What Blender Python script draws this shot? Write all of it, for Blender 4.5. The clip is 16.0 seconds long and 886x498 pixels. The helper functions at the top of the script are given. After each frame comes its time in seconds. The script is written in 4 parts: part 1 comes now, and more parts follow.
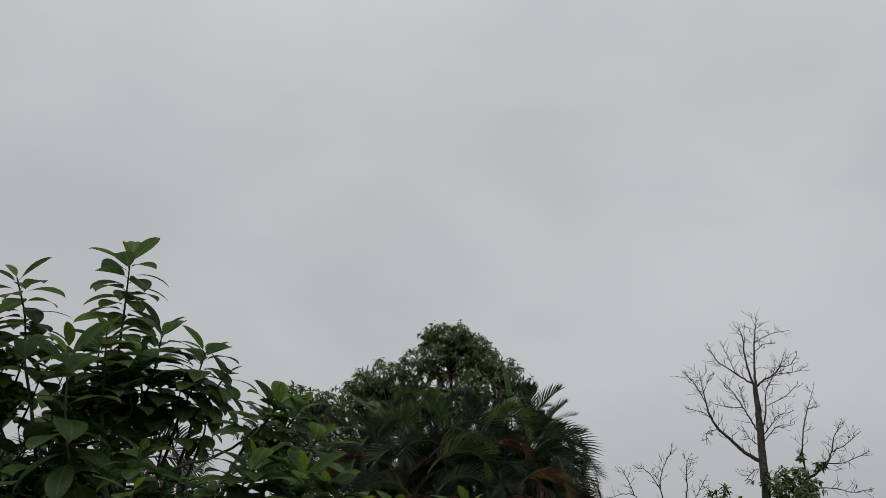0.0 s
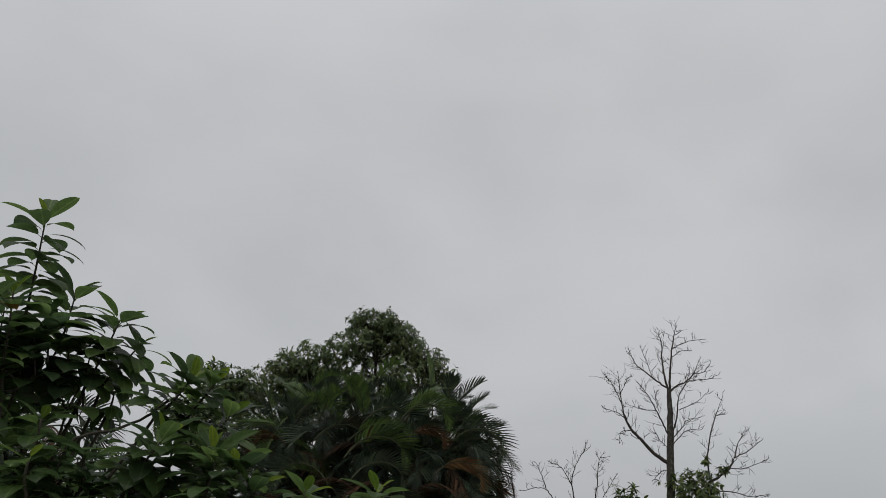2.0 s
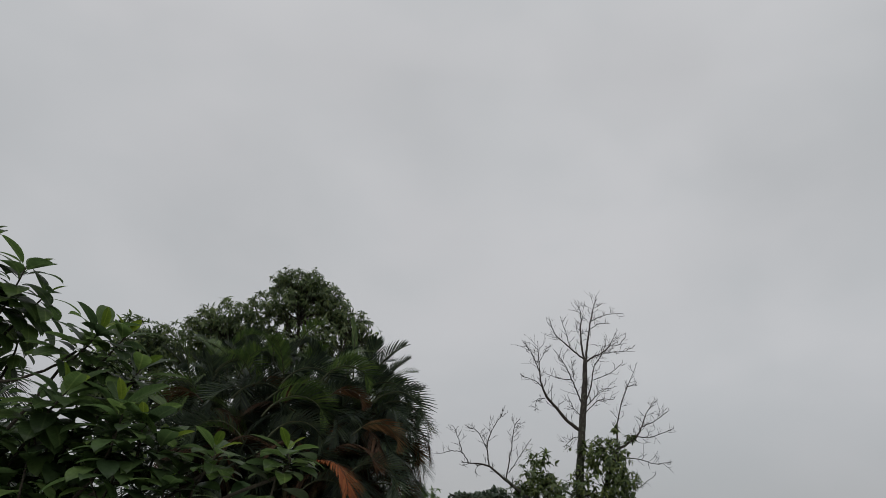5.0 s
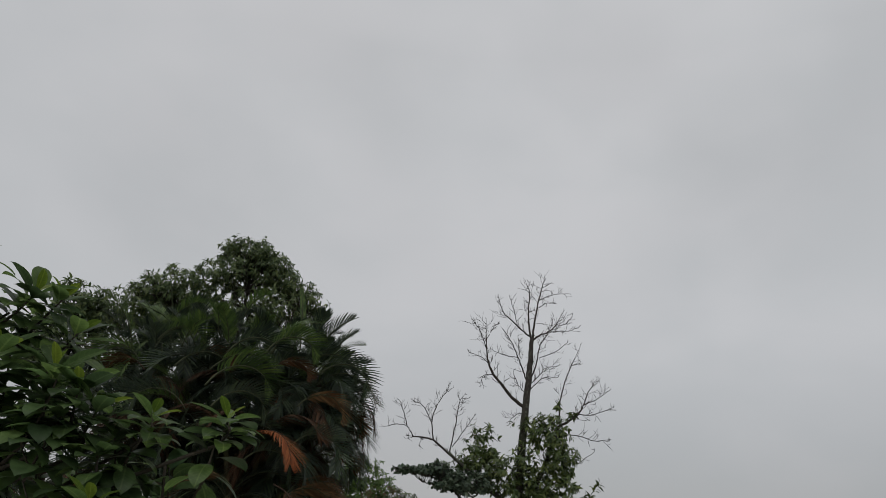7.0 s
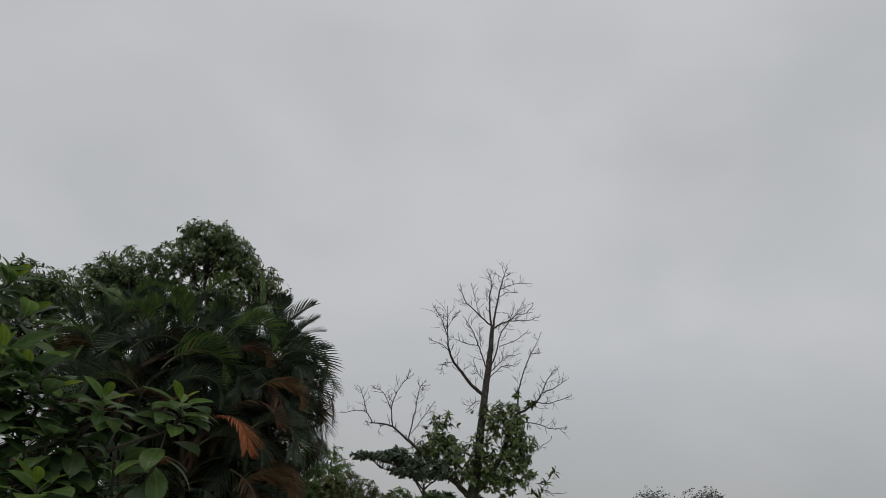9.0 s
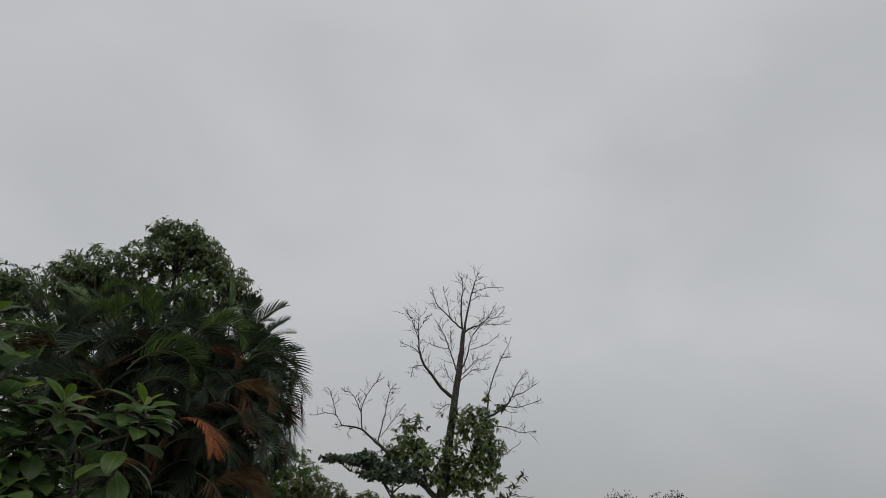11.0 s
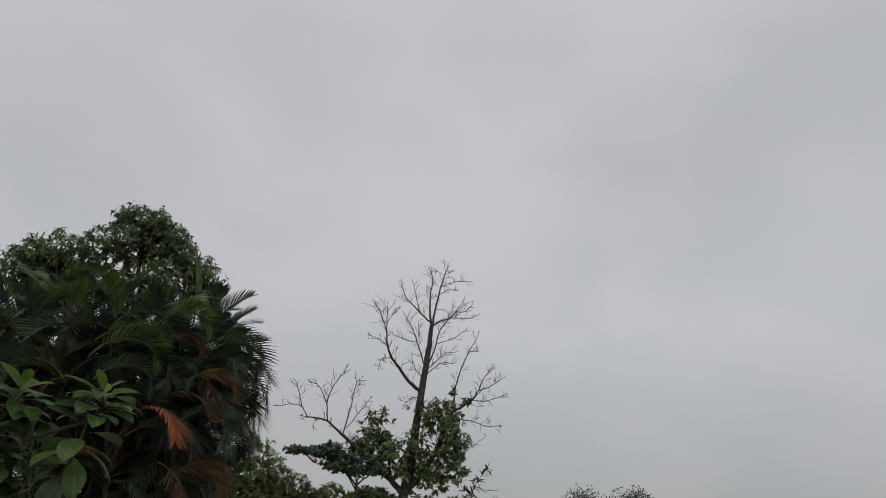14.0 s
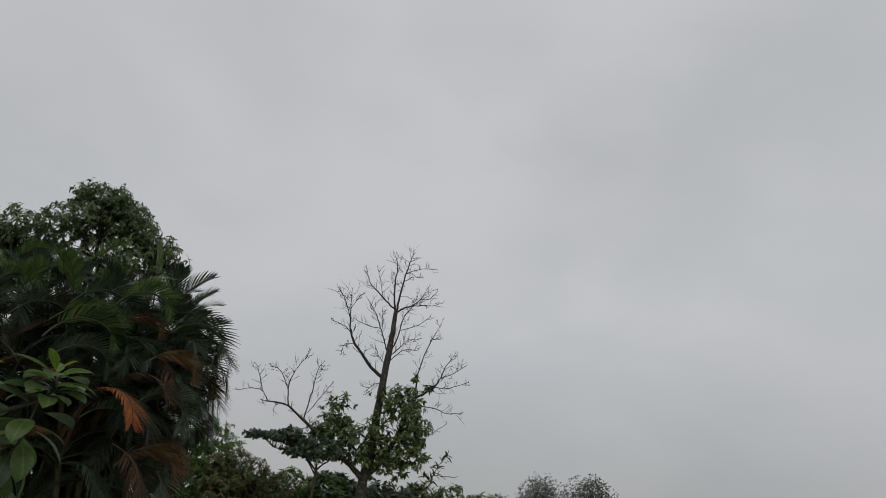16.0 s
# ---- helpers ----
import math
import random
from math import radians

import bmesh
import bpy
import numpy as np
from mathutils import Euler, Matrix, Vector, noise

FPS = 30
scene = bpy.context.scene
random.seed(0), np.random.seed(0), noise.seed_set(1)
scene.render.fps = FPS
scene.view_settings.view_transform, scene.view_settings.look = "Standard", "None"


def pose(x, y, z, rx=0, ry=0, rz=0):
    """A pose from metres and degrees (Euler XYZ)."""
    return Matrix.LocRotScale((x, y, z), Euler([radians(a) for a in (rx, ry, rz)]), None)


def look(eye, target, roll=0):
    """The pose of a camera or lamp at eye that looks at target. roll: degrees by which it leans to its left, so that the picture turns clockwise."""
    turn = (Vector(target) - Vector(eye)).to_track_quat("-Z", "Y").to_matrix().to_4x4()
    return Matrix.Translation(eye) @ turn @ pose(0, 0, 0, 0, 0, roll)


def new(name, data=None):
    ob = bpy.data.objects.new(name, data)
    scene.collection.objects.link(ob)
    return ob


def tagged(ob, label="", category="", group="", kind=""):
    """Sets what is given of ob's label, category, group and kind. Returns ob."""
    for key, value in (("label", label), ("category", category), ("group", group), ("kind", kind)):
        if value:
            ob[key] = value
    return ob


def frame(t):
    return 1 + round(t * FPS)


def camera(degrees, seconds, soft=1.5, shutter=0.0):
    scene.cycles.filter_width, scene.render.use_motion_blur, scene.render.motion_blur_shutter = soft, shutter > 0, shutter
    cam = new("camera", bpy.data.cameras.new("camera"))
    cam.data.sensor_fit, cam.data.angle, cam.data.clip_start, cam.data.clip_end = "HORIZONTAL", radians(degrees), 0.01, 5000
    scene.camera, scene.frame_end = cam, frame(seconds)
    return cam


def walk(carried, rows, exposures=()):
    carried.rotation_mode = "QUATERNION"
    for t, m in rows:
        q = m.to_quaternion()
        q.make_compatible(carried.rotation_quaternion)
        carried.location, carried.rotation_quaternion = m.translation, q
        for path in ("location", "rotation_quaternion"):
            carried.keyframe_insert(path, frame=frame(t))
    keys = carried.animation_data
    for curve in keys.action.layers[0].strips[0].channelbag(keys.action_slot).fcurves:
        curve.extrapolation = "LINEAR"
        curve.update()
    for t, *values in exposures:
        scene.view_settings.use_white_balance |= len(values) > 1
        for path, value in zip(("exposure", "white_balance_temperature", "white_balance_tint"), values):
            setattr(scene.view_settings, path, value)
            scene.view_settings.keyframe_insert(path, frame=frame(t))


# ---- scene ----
# ---- camera ----
def sight(x, y, z, left, up, roll):
    """A camera pose from a place, a heading to the left of +y, a tilt upwards and a roll, in degrees."""
    a, b = radians(left), radians(up)
    way = Vector((-math.sin(a) * math.cos(b), math.cos(a) * math.cos(b), math.sin(b)))
    return look((x, y, z), Vector((x, y, z)) + way, roll)


cam = camera(62.96, 16.0, soft=0.8)
PATH = [
    (0.0, sight(-0.094, 0.001, 1.668, 18.10, 26.54, 2.13)),
    (0.5, sight(-0.094, 0.005, 1.673, 17.57, 26.49, 2.99)),
    (1.0, sight(-0.086, 0.011, 1.670, 15.94, 26.44, 3.58)),
    (1.5, sight(-0.077, 0.014, 1.669, 14.18, 26.25, 3.79)),
    (2.0, sight(-0.072, 0.020, 1.666, 12.39, 25.91, 4.14)),
    (2.5, sight(-0.067, 0.021, 1.659, 10.94, 25.21, 4.59)),
    (3.0, sight(-0.057, 0.016, 1.660, 9.76, 24.87, 5.07)),
    (3.5, sight(-0.048, 0.015, 1.661, 8.53, 24.52, 5.08)),
    (4.0, sight(-0.045, 0.008, 1.659, 7.80, 24.28, 4.93)),
    (6.5, sight(-0.019, 0.013, 1.652, 2.97, 22.31, 4.76)),
    (7.0, sight(-0.018, 0.013, 1.653, 1.92, 21.98, 5.14)),
    (7.5, sight(-0.009, 0.008, 1.651, 0.83, 21.76, 5.01)),
    (8.0, sight(0.000, 0.000, 1.650, 0.00, 21.50, 5.00)),
    (8.5, sight(0.001, -0.006, 1.652, -0.46, 21.30, 5.20)),
    (9.0, sight(0.008, -0.012, 1.650, -1.23, 21.26, 5.15)),
    (11.5, sight(0.022, -0.024, 1.656, -3.89, 21.76, 5.19)),
    (12.0, sight(0.023, -0.026, 1.654, -4.24, 21.80, 5.21)),
    (12.5, sight(0.019, -0.028, 1.654, -4.54, 21.84, 5.27)),
    (13.0, sight(0.024, -0.029, 1.653, -5.00, 21.75, 5.29)),
    (13.5, sight(0.026, -0.027, 1.653, -5.52, 21.55, 5.53)),
    (14.0, sight(0.029, -0.020, 1.653, -6.05, 21.39, 5.66)),
    (14.5, sight(0.033, -0.017, 1.654, -6.67, 21.27, 5.77)),
    (15.0, sight(0.032, -0.016, 1.654, -7.56, 21.14, 5.88)),
    (15.5, sight(0.032, -0.013, 1.656, -8.16, 20.92, 6.06)),
    (16.0, sight(0.036, -0.008, 1.654, -9.01, 20.69, 6.18)),
]
walk(cam, PATH)

# ---- sky and sun ----
SUN_UP, SUN_TURN = radians(58), radians(200)
world = bpy.data.worlds.new("overcast_sky")
scene.world = world
world.use_nodes = True
wn, wl = world.node_tree.nodes, world.node_tree.links
wn.clear()


def wnode(kind, **values):
    n = wn.new(kind)
    for key, value in values.items():
        n.inputs[key].default_value = value
    return n


w_sky = wn.new("ShaderNodeTexSky")
w_sky.sky_type, w_sky.sun_disc, w_sky.sun_elevation, w_sky.sun_rotation = "NISHITA", False, SUN_UP, SUN_TURN
w_dim = wnode("ShaderNodeVectorMath")
w_dim.operation = "SCALE"
w_dim.inputs["Scale"].default_value = 0.10
w_place = wn.new("ShaderNodeTexCoord")
w_axes = wn.new("ShaderNodeSeparateXYZ")
w_stretch = wn.new("ShaderNodeMapping")
w_stretch.inputs["Scale"].default_value = (1.0, 1.0, 1.7)
w_stretch.inputs["Rotation"].default_value = (0.1, 0.35, 0.3)
w_cloud = wnode("ShaderNodeTexNoise", Scale=2.6, Detail=3.5, Roughness=0.45, Distortion=0.35)
w_fine = wnode("ShaderNodeTexNoise", Scale=7.0, Detail=3.0, Roughness=0.5, Distortion=0.2)
w_mixn = wn.new("ShaderNodeMix")
w_mixn.data_type = "FLOAT"
w_mixn.inputs[0].default_value = 0.22
w_ramp = wn.new("ShaderNodeValToRGB")
w_ramp.color_ramp.interpolation = "EASE"
w_ramp.color_ramp.elements[0].position, w_ramp.color_ramp.elements[0].color = 0.34, (0.500, 0.511, 0.522, 1)
w_ramp.color_ramp.elements[1].position, w_ramp.color_ramp.elements[1].color = 0.66, (0.550, 0.552, 0.563, 1)
w_low = wn.new("ShaderNodeMapRange")
w_low.interpolation_type = "SMOOTHSTEP"
for key, value in (("From Min", 0.0), ("From Max", 0.30), ("To Min", 0.72), ("To Max", 1.0)):
    w_low.inputs[key].default_value = value
w_high = wn.new("ShaderNodeMapRange")
for key, value in (("From Min", 0.6), ("From Max", 1.0), ("To Min", 1.0), ("To Max", 1.45)):
    w_high.inputs[key].default_value = value
w_fall = wn.new("ShaderNodeMath")
w_fall.operation = "MULTIPLY"
w_shade = wn.new("ShaderNodeVectorMath")
w_shade.operation = "SCALE"
w_veil = wn.new("ShaderNodeMix")
w_veil.data_type = "RGBA"
w_veil.inputs[0].default_value = 0.94
w_back = wnode("ShaderNodeBackground", Strength=1.0)
w_out = wn.new("ShaderNodeOutputWorld")
wl.new(w_place.outputs["Generated"], w_stretch.inputs["Vector"])
wl.new(w_place.outputs["Generated"], w_axes.inputs["Vector"])
wl.new(w_stretch.outputs["Vector"], w_cloud.inputs["Vector"])
wl.new(w_stretch.outputs["Vector"], w_fine.inputs["Vector"])
wl.new(w_cloud.outputs["Fac"], w_mixn.inputs[2])
wl.new(w_fine.outputs["Fac"], w_mixn.inputs[3])
wl.new(w_mixn.outputs[0], w_ramp.inputs["Fac"])
wl.new(w_axes.outputs["Z"], w_low.inputs["Value"])
wl.new(w_axes.outputs["Z"], w_high.inputs["Value"])
# broad soft swells of the cloud layer: way to each, its spread in degrees, and how much lighter or darker it is
CLOUDS = (
    (0.09, 0.87, 0.48, 12, 0.045),
    (0.34, 0.75, 0.57, 7, 0.035),
    (-0.04, 0.81, 0.59, 6, 0.03),
    (0.39, 0.80, 0.46, 10, -0.05),
    (0.14, 0.77, 0.62, 7, -0.035),
    (-0.37, 0.84, 0.40, 10, -0.045),
    (0.32, 0.91, 0.26, 15, 0.04),
    (0.24, 0.90, 0.35, 7, -0.03),
    (0.52, 0.77, 0.36, 9, 0.03),
    (0.51, 0.65, 0.56, 8, -0.03),
    (0.48, 0.87, 0.13, 18, -0.03),
    (-0.12, 0.75, 0.66, 13, -0.03),
    (-0.60, 0.55, 0.58, 10, 0.03),
    (-0.68, 0.61, 0.41, 10, -0.04),
    (-0.26, 0.85, 0.46, 8, 0.025),
)
w_total = None
for x, y, z, spread, gain in CLOUDS:
    w_near, w_swell = wn.new("ShaderNodeVectorMath"), wn.new("ShaderNodeMapRange")
    w_near.operation, w_swell.interpolation_type = "DOT_PRODUCT", "SMOOTHSTEP"
    w_near.inputs[1].default_value = Vector((x, y, z)).normalized()
    for key, value in (("From Min", math.cos(radians(spread))), ("From Max", 1.0), ("To Min", 0.0 if w_total else 1.0), ("To Max", gain if w_total else 1.0 + gain)):
        w_swell.inputs[key].default_value = value
    wl.new(w_place.outputs["Generated"], w_near.inputs[0])
    wl.new(w_near.outputs["Value"], w_swell.inputs["Value"])
    if w_total:
        w_sum = wn.new("ShaderNodeMath")
        wl.new(w_total, w_sum.inputs[0])
        wl.new(w_swell.outputs["Result"], w_sum.inputs[1])
        w_total = w_sum.outputs["Value"]
    else:
        w_total = w_swell.outputs["Result"]
w_level = wn.new("ShaderNodeMath")
w_level.operation = "MULTIPLY"
wl.new(w_low.outputs["Result"], w_level.inputs[0])
wl.new(w_total, w_level.inputs[1])
wl.new(w_level.outputs["Value"], w_fall.inputs[0])
wl.new(w_high.outputs["Result"], w_fall.inputs[1])
wl.new(w_ramp.outputs["Color"], w_shade.inputs[0])
wl.new(w_fall.outputs["Value"], w_shade.inputs["Scale"])
wl.new(w_sky.outputs["Color"], w_dim.inputs[0])
wl.new(w_dim.outputs["Vector"], w_veil.inputs[6])
wl.new(w_shade.outputs["Vector"], w_veil.inputs[7])
wl.new(w_veil.outputs[2], w_back.inputs["Color"])
wl.new(w_back.outputs["Background"], w_out.inputs["Surface"])

sun = new("sun", bpy.data.lights.new("sun", "SUN"))
sun.data.energy, sun.data.angle, sun.data.color = 1.2, radians(60), (1.0, 0.97, 0.92)
sun.matrix_world = look((0, 0, 60), Vector((0, 0, 60)) - Vector((math.sin(SUN_TURN) * math.cos(SUN_UP), math.cos(SUN_TURN) * math.cos(SUN_UP), math.sin(SUN_UP))))


# ---- materials ----
def material(name):
    m = bpy.data.materials.new(name)
    m.use_nodes = True
    return m, m.node_tree.nodes, m.node_tree.links, m.node_tree.nodes["Principled BSDF"]


def ramp_node(nodes, stops):
    r = nodes.new("ShaderNodeValToRGB")
    while len(r.color_ramp.elements) < len(stops):
        r.color_ramp.elements.new(0.5)
    for e, (at, colour) in zip(r.color_ramp.elements, stops):
        e.position, e.color = at, (*colour, 1)
    return r


def leaf_material(name, dark, mid, light, rough=0.42, through_light=0.3, island=True, grain=40.0, sheen=0.35, veins=False):
    """Foliage: each blade has its own tint, with blotches along it, a soft sheen and some light passing through."""
    m, n, l, p = material(name)
    pick = n.new("ShaderNodeNewGeometry") if island else n.new("ShaderNodeObjectInfo")
    tint = ramp_node(n, [(0.0, dark), (0.55, mid), (1.0, light)])
    l.new(pick.outputs["Random Per Island" if island else "Random"], tint.inputs["Fac"])
    place = n.new("ShaderNodeTexCoord")
    blot = n.new("ShaderNodeTexNoise")
    blot.inputs["Scale"].default_value, blot.inputs["Detail"].default_value = grain, 4.0
    l.new(place.outputs["Object"], blot.inputs["Vector"])
    vary = n.new("ShaderNodeMix")
    vary.data_type, vary.blend_type = "RGBA", "MULTIPLY"
    vary.inputs[0].default_value = 1.0
    spread = ramp_node(n, [(0.3, (0.7, 0.72, 0.66)), (0.7, (1.2, 1.18, 1.1))])
    l.new(blot.outputs["Fac"], spread.inputs["Fac"])
    l.new(tint.outputs["Color"], vary.inputs[6])
    l.new(spread.outputs["Color"], vary.inputs[7])
    colour = vary.outputs[2]
    if veins:
        axes, side, fan, comb = n.new("ShaderNodeSeparateXYZ"), n.new("ShaderNodeMath"), n.new("ShaderNodeMath"), n.new("ShaderNodeMath")
        side.operation, fan.operation, comb.operation = "ABSOLUTE", "MULTIPLY_ADD", "PINGPONG"
        l.new(place.outputs["Object"], axes.inputs["Vector"])
        l.new(axes.outputs["X"], side.inputs[0])
        l.new(side.outputs["Value"], fan.inputs[0])
        fan.inputs[1].default_value = -0.7
        l.new(axes.outputs["Y"], fan.inputs[2])
        l.new(fan.outputs["Value"], comb.inputs[0])
        comb.inputs[1].default_value = 0.045
        rib = ramp_node(n, [(0.010, (1, 1, 1)), (0.022, (0, 0, 0))])
        vein = ramp_node(n, [(0.004, (0.45, 0.45, 0.45)), (0.010, (0, 0, 0))])
        l.new(side.outputs["Value"], rib.inputs["Fac"])
        l.new(comb.outputs["Value"], vein.inputs["Fac"])
        most = n.new("ShaderNodeMath")
        most.operation = "MAXIMUM"
        l.new(rib.outputs["Color"], most.inputs[0])
        l.new(vein.outputs["Color"], most.inputs[1])
        pale = n.new("ShaderNodeMix")
        pale.data_type = "RGBA"
        lit = n.new("ShaderNodeMix")
        lit.data_type, lit.blend_type = "RGBA", "MULTIPLY"
        lit.inputs[0].default_value = 1.0
        l.new(colour, lit.inputs[6])
        lit.inputs[7].default_value = (1.6, 1.45, 1.5, 1)
        l.new(most.outputs["Value"], pale.inputs[0])
        l.new(colour, pale.inputs[6])
        l.new(lit.outputs[2], pale.inputs[7])
        colour = pale.outputs[2]
    l.new(colour, p.inputs["Base Color"])
    p.inputs["Roughness"].default_value = rough
    p.inputs["Specular IOR Level"].default_value = sheen
    bump = n.new("ShaderNodeBump")
    bump.inputs["Strength"].default_value, bump.inputs["Distance"].default_value = 0.25, 0.004
    l.new(blot.outputs["Fac"], bump.inputs["Height"])
    l.new(bump.outputs["Normal"], p.inputs["Normal"])
    glow = n.new("ShaderNodeBsdfTranslucent")
    l.new(colour, glow.inputs["Color"])
    mix = n.new("ShaderNodeMixShader")
    mix.inputs["Fac"].default_value = through_light
    l.new(p.outputs["BSDF"], mix.inputs[1])
    l.new(glow.outputs["BSDF"], mix.inputs[2])
    l.new(mix.outputs["Shader"], n["Material Output"].inputs["Surface"])
    return m


def bark_material(name, dark, light, moss=None, scale=9.0, moss_top=None, lichen=None):
    m, n, l, p = material(name)
    place = n.new("ShaderNodeTexCoord")
    stretch = n.new("ShaderNodeMapping")
    stretch.inputs["Scale"].default_value = (1.0, 1.0, 0.25)
    grain = n.new("ShaderNodeTexNoise")
    grain.inputs["Scale"].default_value, grain.inputs["Detail"].default_value = scale * 4, 6.0
    patch = n.new("ShaderNodeTexNoise")
    patch.inputs["Scale"].default_value, patch.inputs["Detail"].default_value = scale * 0.5, 4.0
    l.new(place.outputs["Object"], stretch.inputs["Vector"])
    l.new(stretch.outputs["Vector"], grain.inputs["Vector"])
    l.new(place.outputs["Object"], patch.inputs["Vector"])
    tone = ramp_node(n, [(0.3, dark), (0.7, light)])
    l.new(grain.outputs["Fac"], tone.inputs["Fac"])
    colour = tone.outputs["Color"]
    if moss:
        cover = ramp_node(n, [(0.42, (0, 0, 0)), (0.6, (1, 1, 1))])
        l.new(patch.outputs["Fac"], cover.inputs["Fac"])
        grown = n.new("ShaderNodeMix")
        grown.data_type = "RGBA"
        amount = cover.outputs["Color"]
        if moss_top:
            axes, thin, share = n.new("ShaderNodeSeparateXYZ"), n.new("ShaderNodeMapRange"), n.new("ShaderNodeMath")
            share.operation = "MULTIPLY"
            for key, value in (("From Min", moss_top - 1.0), ("From Max", moss_top), ("To Min", 1.0), ("To Max", 0.0)):
                thin.inputs[key].default_value = value
            l.new(place.outputs["Object"], axes.inputs["Vector"])
            l.new(axes.outputs["Z"], thin.inputs["Value"])
            l.new(amount, share.inputs[0])
            l.new(thin.outputs["Result"], share.inputs[1])
            amount = share.outputs["Value"]
        l.new(amount, grown.inputs[0])
        l.new(colour, grown.inputs[6])
        grown.inputs[7].default_value = (*moss, 1)
        colour = grown.outputs[2]
    if lichen:
        crust = n.new("ShaderNodeTexNoise")
        crust.inputs["Scale"].default_value, crust.inputs["Detail"].default_value = scale * 1.4, 5.0
        l.new(place.outputs["Object"], crust.inputs["Vector"])
        edge = ramp_node(n, [(0.54, (0, 0, 0)), (0.62, (0.7, 0.7, 0.7))])
        l.new(crust.outputs["Fac"], edge.inputs["Fac"])
        spots = n.new("ShaderNodeMix")
        spots.data_type = "RGBA"
        l.new(edge.outputs["Color"], spots.inputs[0])
        l.new(colour, spots.inputs[6])
        spots.inputs[7].default_value = (*lichen, 1)
        colour = spots.outputs[2]
    l.new(colour, p.inputs["Base Color"])
    p.inputs["Roughness"].default_value = 0.9
    bump = n.new("ShaderNodeBump")
    bump.inputs["Strength"].default_value, bump.inputs["Distance"].default_value = 0.7, 0.01
    l.new(grain.outputs["Fac"], bump.inputs["Height"])
    l.new(bump.outputs["Normal"], p.inputs["Normal"])
    return m


FIG_LEAF = leaf_material("fig_leaf", (0.038, 0.064, 0.030), (0.062, 0.107, 0.037), (0.100, 0.162, 0.048), 0.40, 0.55, island=False, grain=5, sheen=0.26, veins=True)
FIG_YOUNG = leaf_material("fig_young_leaf", (0.062, 0.104, 0.018), (0.096, 0.156, 0.022), (0.145, 0.205, 0.030), 0.40, 0.5, island=False, grain=5, veins=True)
FIG_FILL = leaf_material("fig_inner_leaf", (0.052, 0.089, 0.045), (0.085, 0.144, 0.056), (0.134, 0.208, 0.074), 0.42, 0.6, grain=28, sheen=0.28)
FIG_OLD = leaf_material("fig_old_leaf", (0.120, 0.060, 0.012), (0.156, 0.084, 0.018), (0.180, 0.108, 0.018), 0.5, 0.3, island=False, grain=28)
PALM_GREEN = leaf_material("palm_leaflet", (0.022, 0.034, 0.028), (0.036, 0.055, 0.037), (0.062, 0.088, 0.050), 0.46, 0.25, grain=9, sheen=0.45)
PALM_FRESH = leaf_material("palm_fresh_leaflet", (0.042, 0.074, 0.026), (0.066, 0.112, 0.032), (0.100, 0.150, 0.042), 0.5, 0.3, grain=14)
PALM_DRY = leaf_material("palm_dry_leaflet", (0.033, 0.017, 0.010), (0.064, 0.031, 0.015), (0.104, 0.053, 0.027), 0.75, 0.2, grain=14)
PALM_TAN = leaf_material("palm_tan_leaflet", (0.070, 0.036, 0.019), (0.120, 0.066, 0.034), (0.180, 0.106, 0.055), 0.7, 0.25, grain=14)
PALM_RUST = leaf_material("palm_rust_leaflet", (0.177, 0.053, 0.020), (0.252, 0.076, 0.028), (0.308, 0.105, 0.037), 0.7, 0.3, grain=14)
MANGO_LEAF = leaf_material("mango_leaf", (0.052, 0.080, 0.040), (0.094, 0.136, 0.060), (0.165, 0.208, 0.084), 0.42, 0.45, grain=10)
LIVE_LEAF = leaf_material("lance_leaf", (0.036, 0.060, 0.022), (0.068, 0.102, 0.032), (0.128, 0.160, 0.048), 0.42, 0.25, grain=10)
ROUND_LEAF = leaf_material("layered_leaf", (0.036, 0.058, 0.042), (0.061, 0.091, 0.062), (0.110, 0.141, 0.096), 0.45, 0.2, grain=10)
BUSH_LEAF = leaf_material("bush_leaf", (0.042, 0.076, 0.022), (0.078, 0.138, 0.034), (0.145, 0.225, 0.055), 0.5, 0.4, grain=10)
BUSH_RED = leaf_material("bush_red_leaf", (0.110, 0.055, 0.036), (0.066, 0.100, 0.034), (0.120, 0.170, 0.056), 0.5, 0.35, grain=10)
# paler, greyer green: the haze of distance is painted into this leaf colour
FAR_HAZE_LEAF = leaf_material("far_haze_leaf", (0.066, 0.083, 0.079), (0.092, 0.112, 0.103), (0.133, 0.146, 0.132), 0.6, 0.15, grain=2)
DEAD_BARK = bark_material("dead_bark", (0.015, 0.011, 0.009), (0.042, 0.033, 0.027))
MOSS_BARK = bark_material("mossy_bark", (0.014, 0.012, 0.010), (0.042, 0.035, 0.030), (0.026, 0.033, 0.014), moss_top=5.2, lichen=(0.085, 0.085, 0.072))
DARK_BARK = bark_material("dark_bark", (0.022, 0.018, 0.014), (0.060, 0.050, 0.040))
FIG_BARK = bark_material("fig_twig_bark", (0.028, 0.024, 0.018), (0.065, 0.055, 0.040), scale=22)
CANE = bark_material("palm_cane", (0.050, 0.046, 0.024), (0.11, 0.10, 0.05), (0.04, 0.05, 0.02), scale=12)
RACHIS = bark_material("palm_rachis", (0.022, 0.027, 0.013), (0.050, 0.056, 0.024), scale=12)
RACHIS_DRY = bark_material("palm_dry_rachis", (0.030, 0.018, 0.011), (0.065, 0.040, 0.024), scale=12)

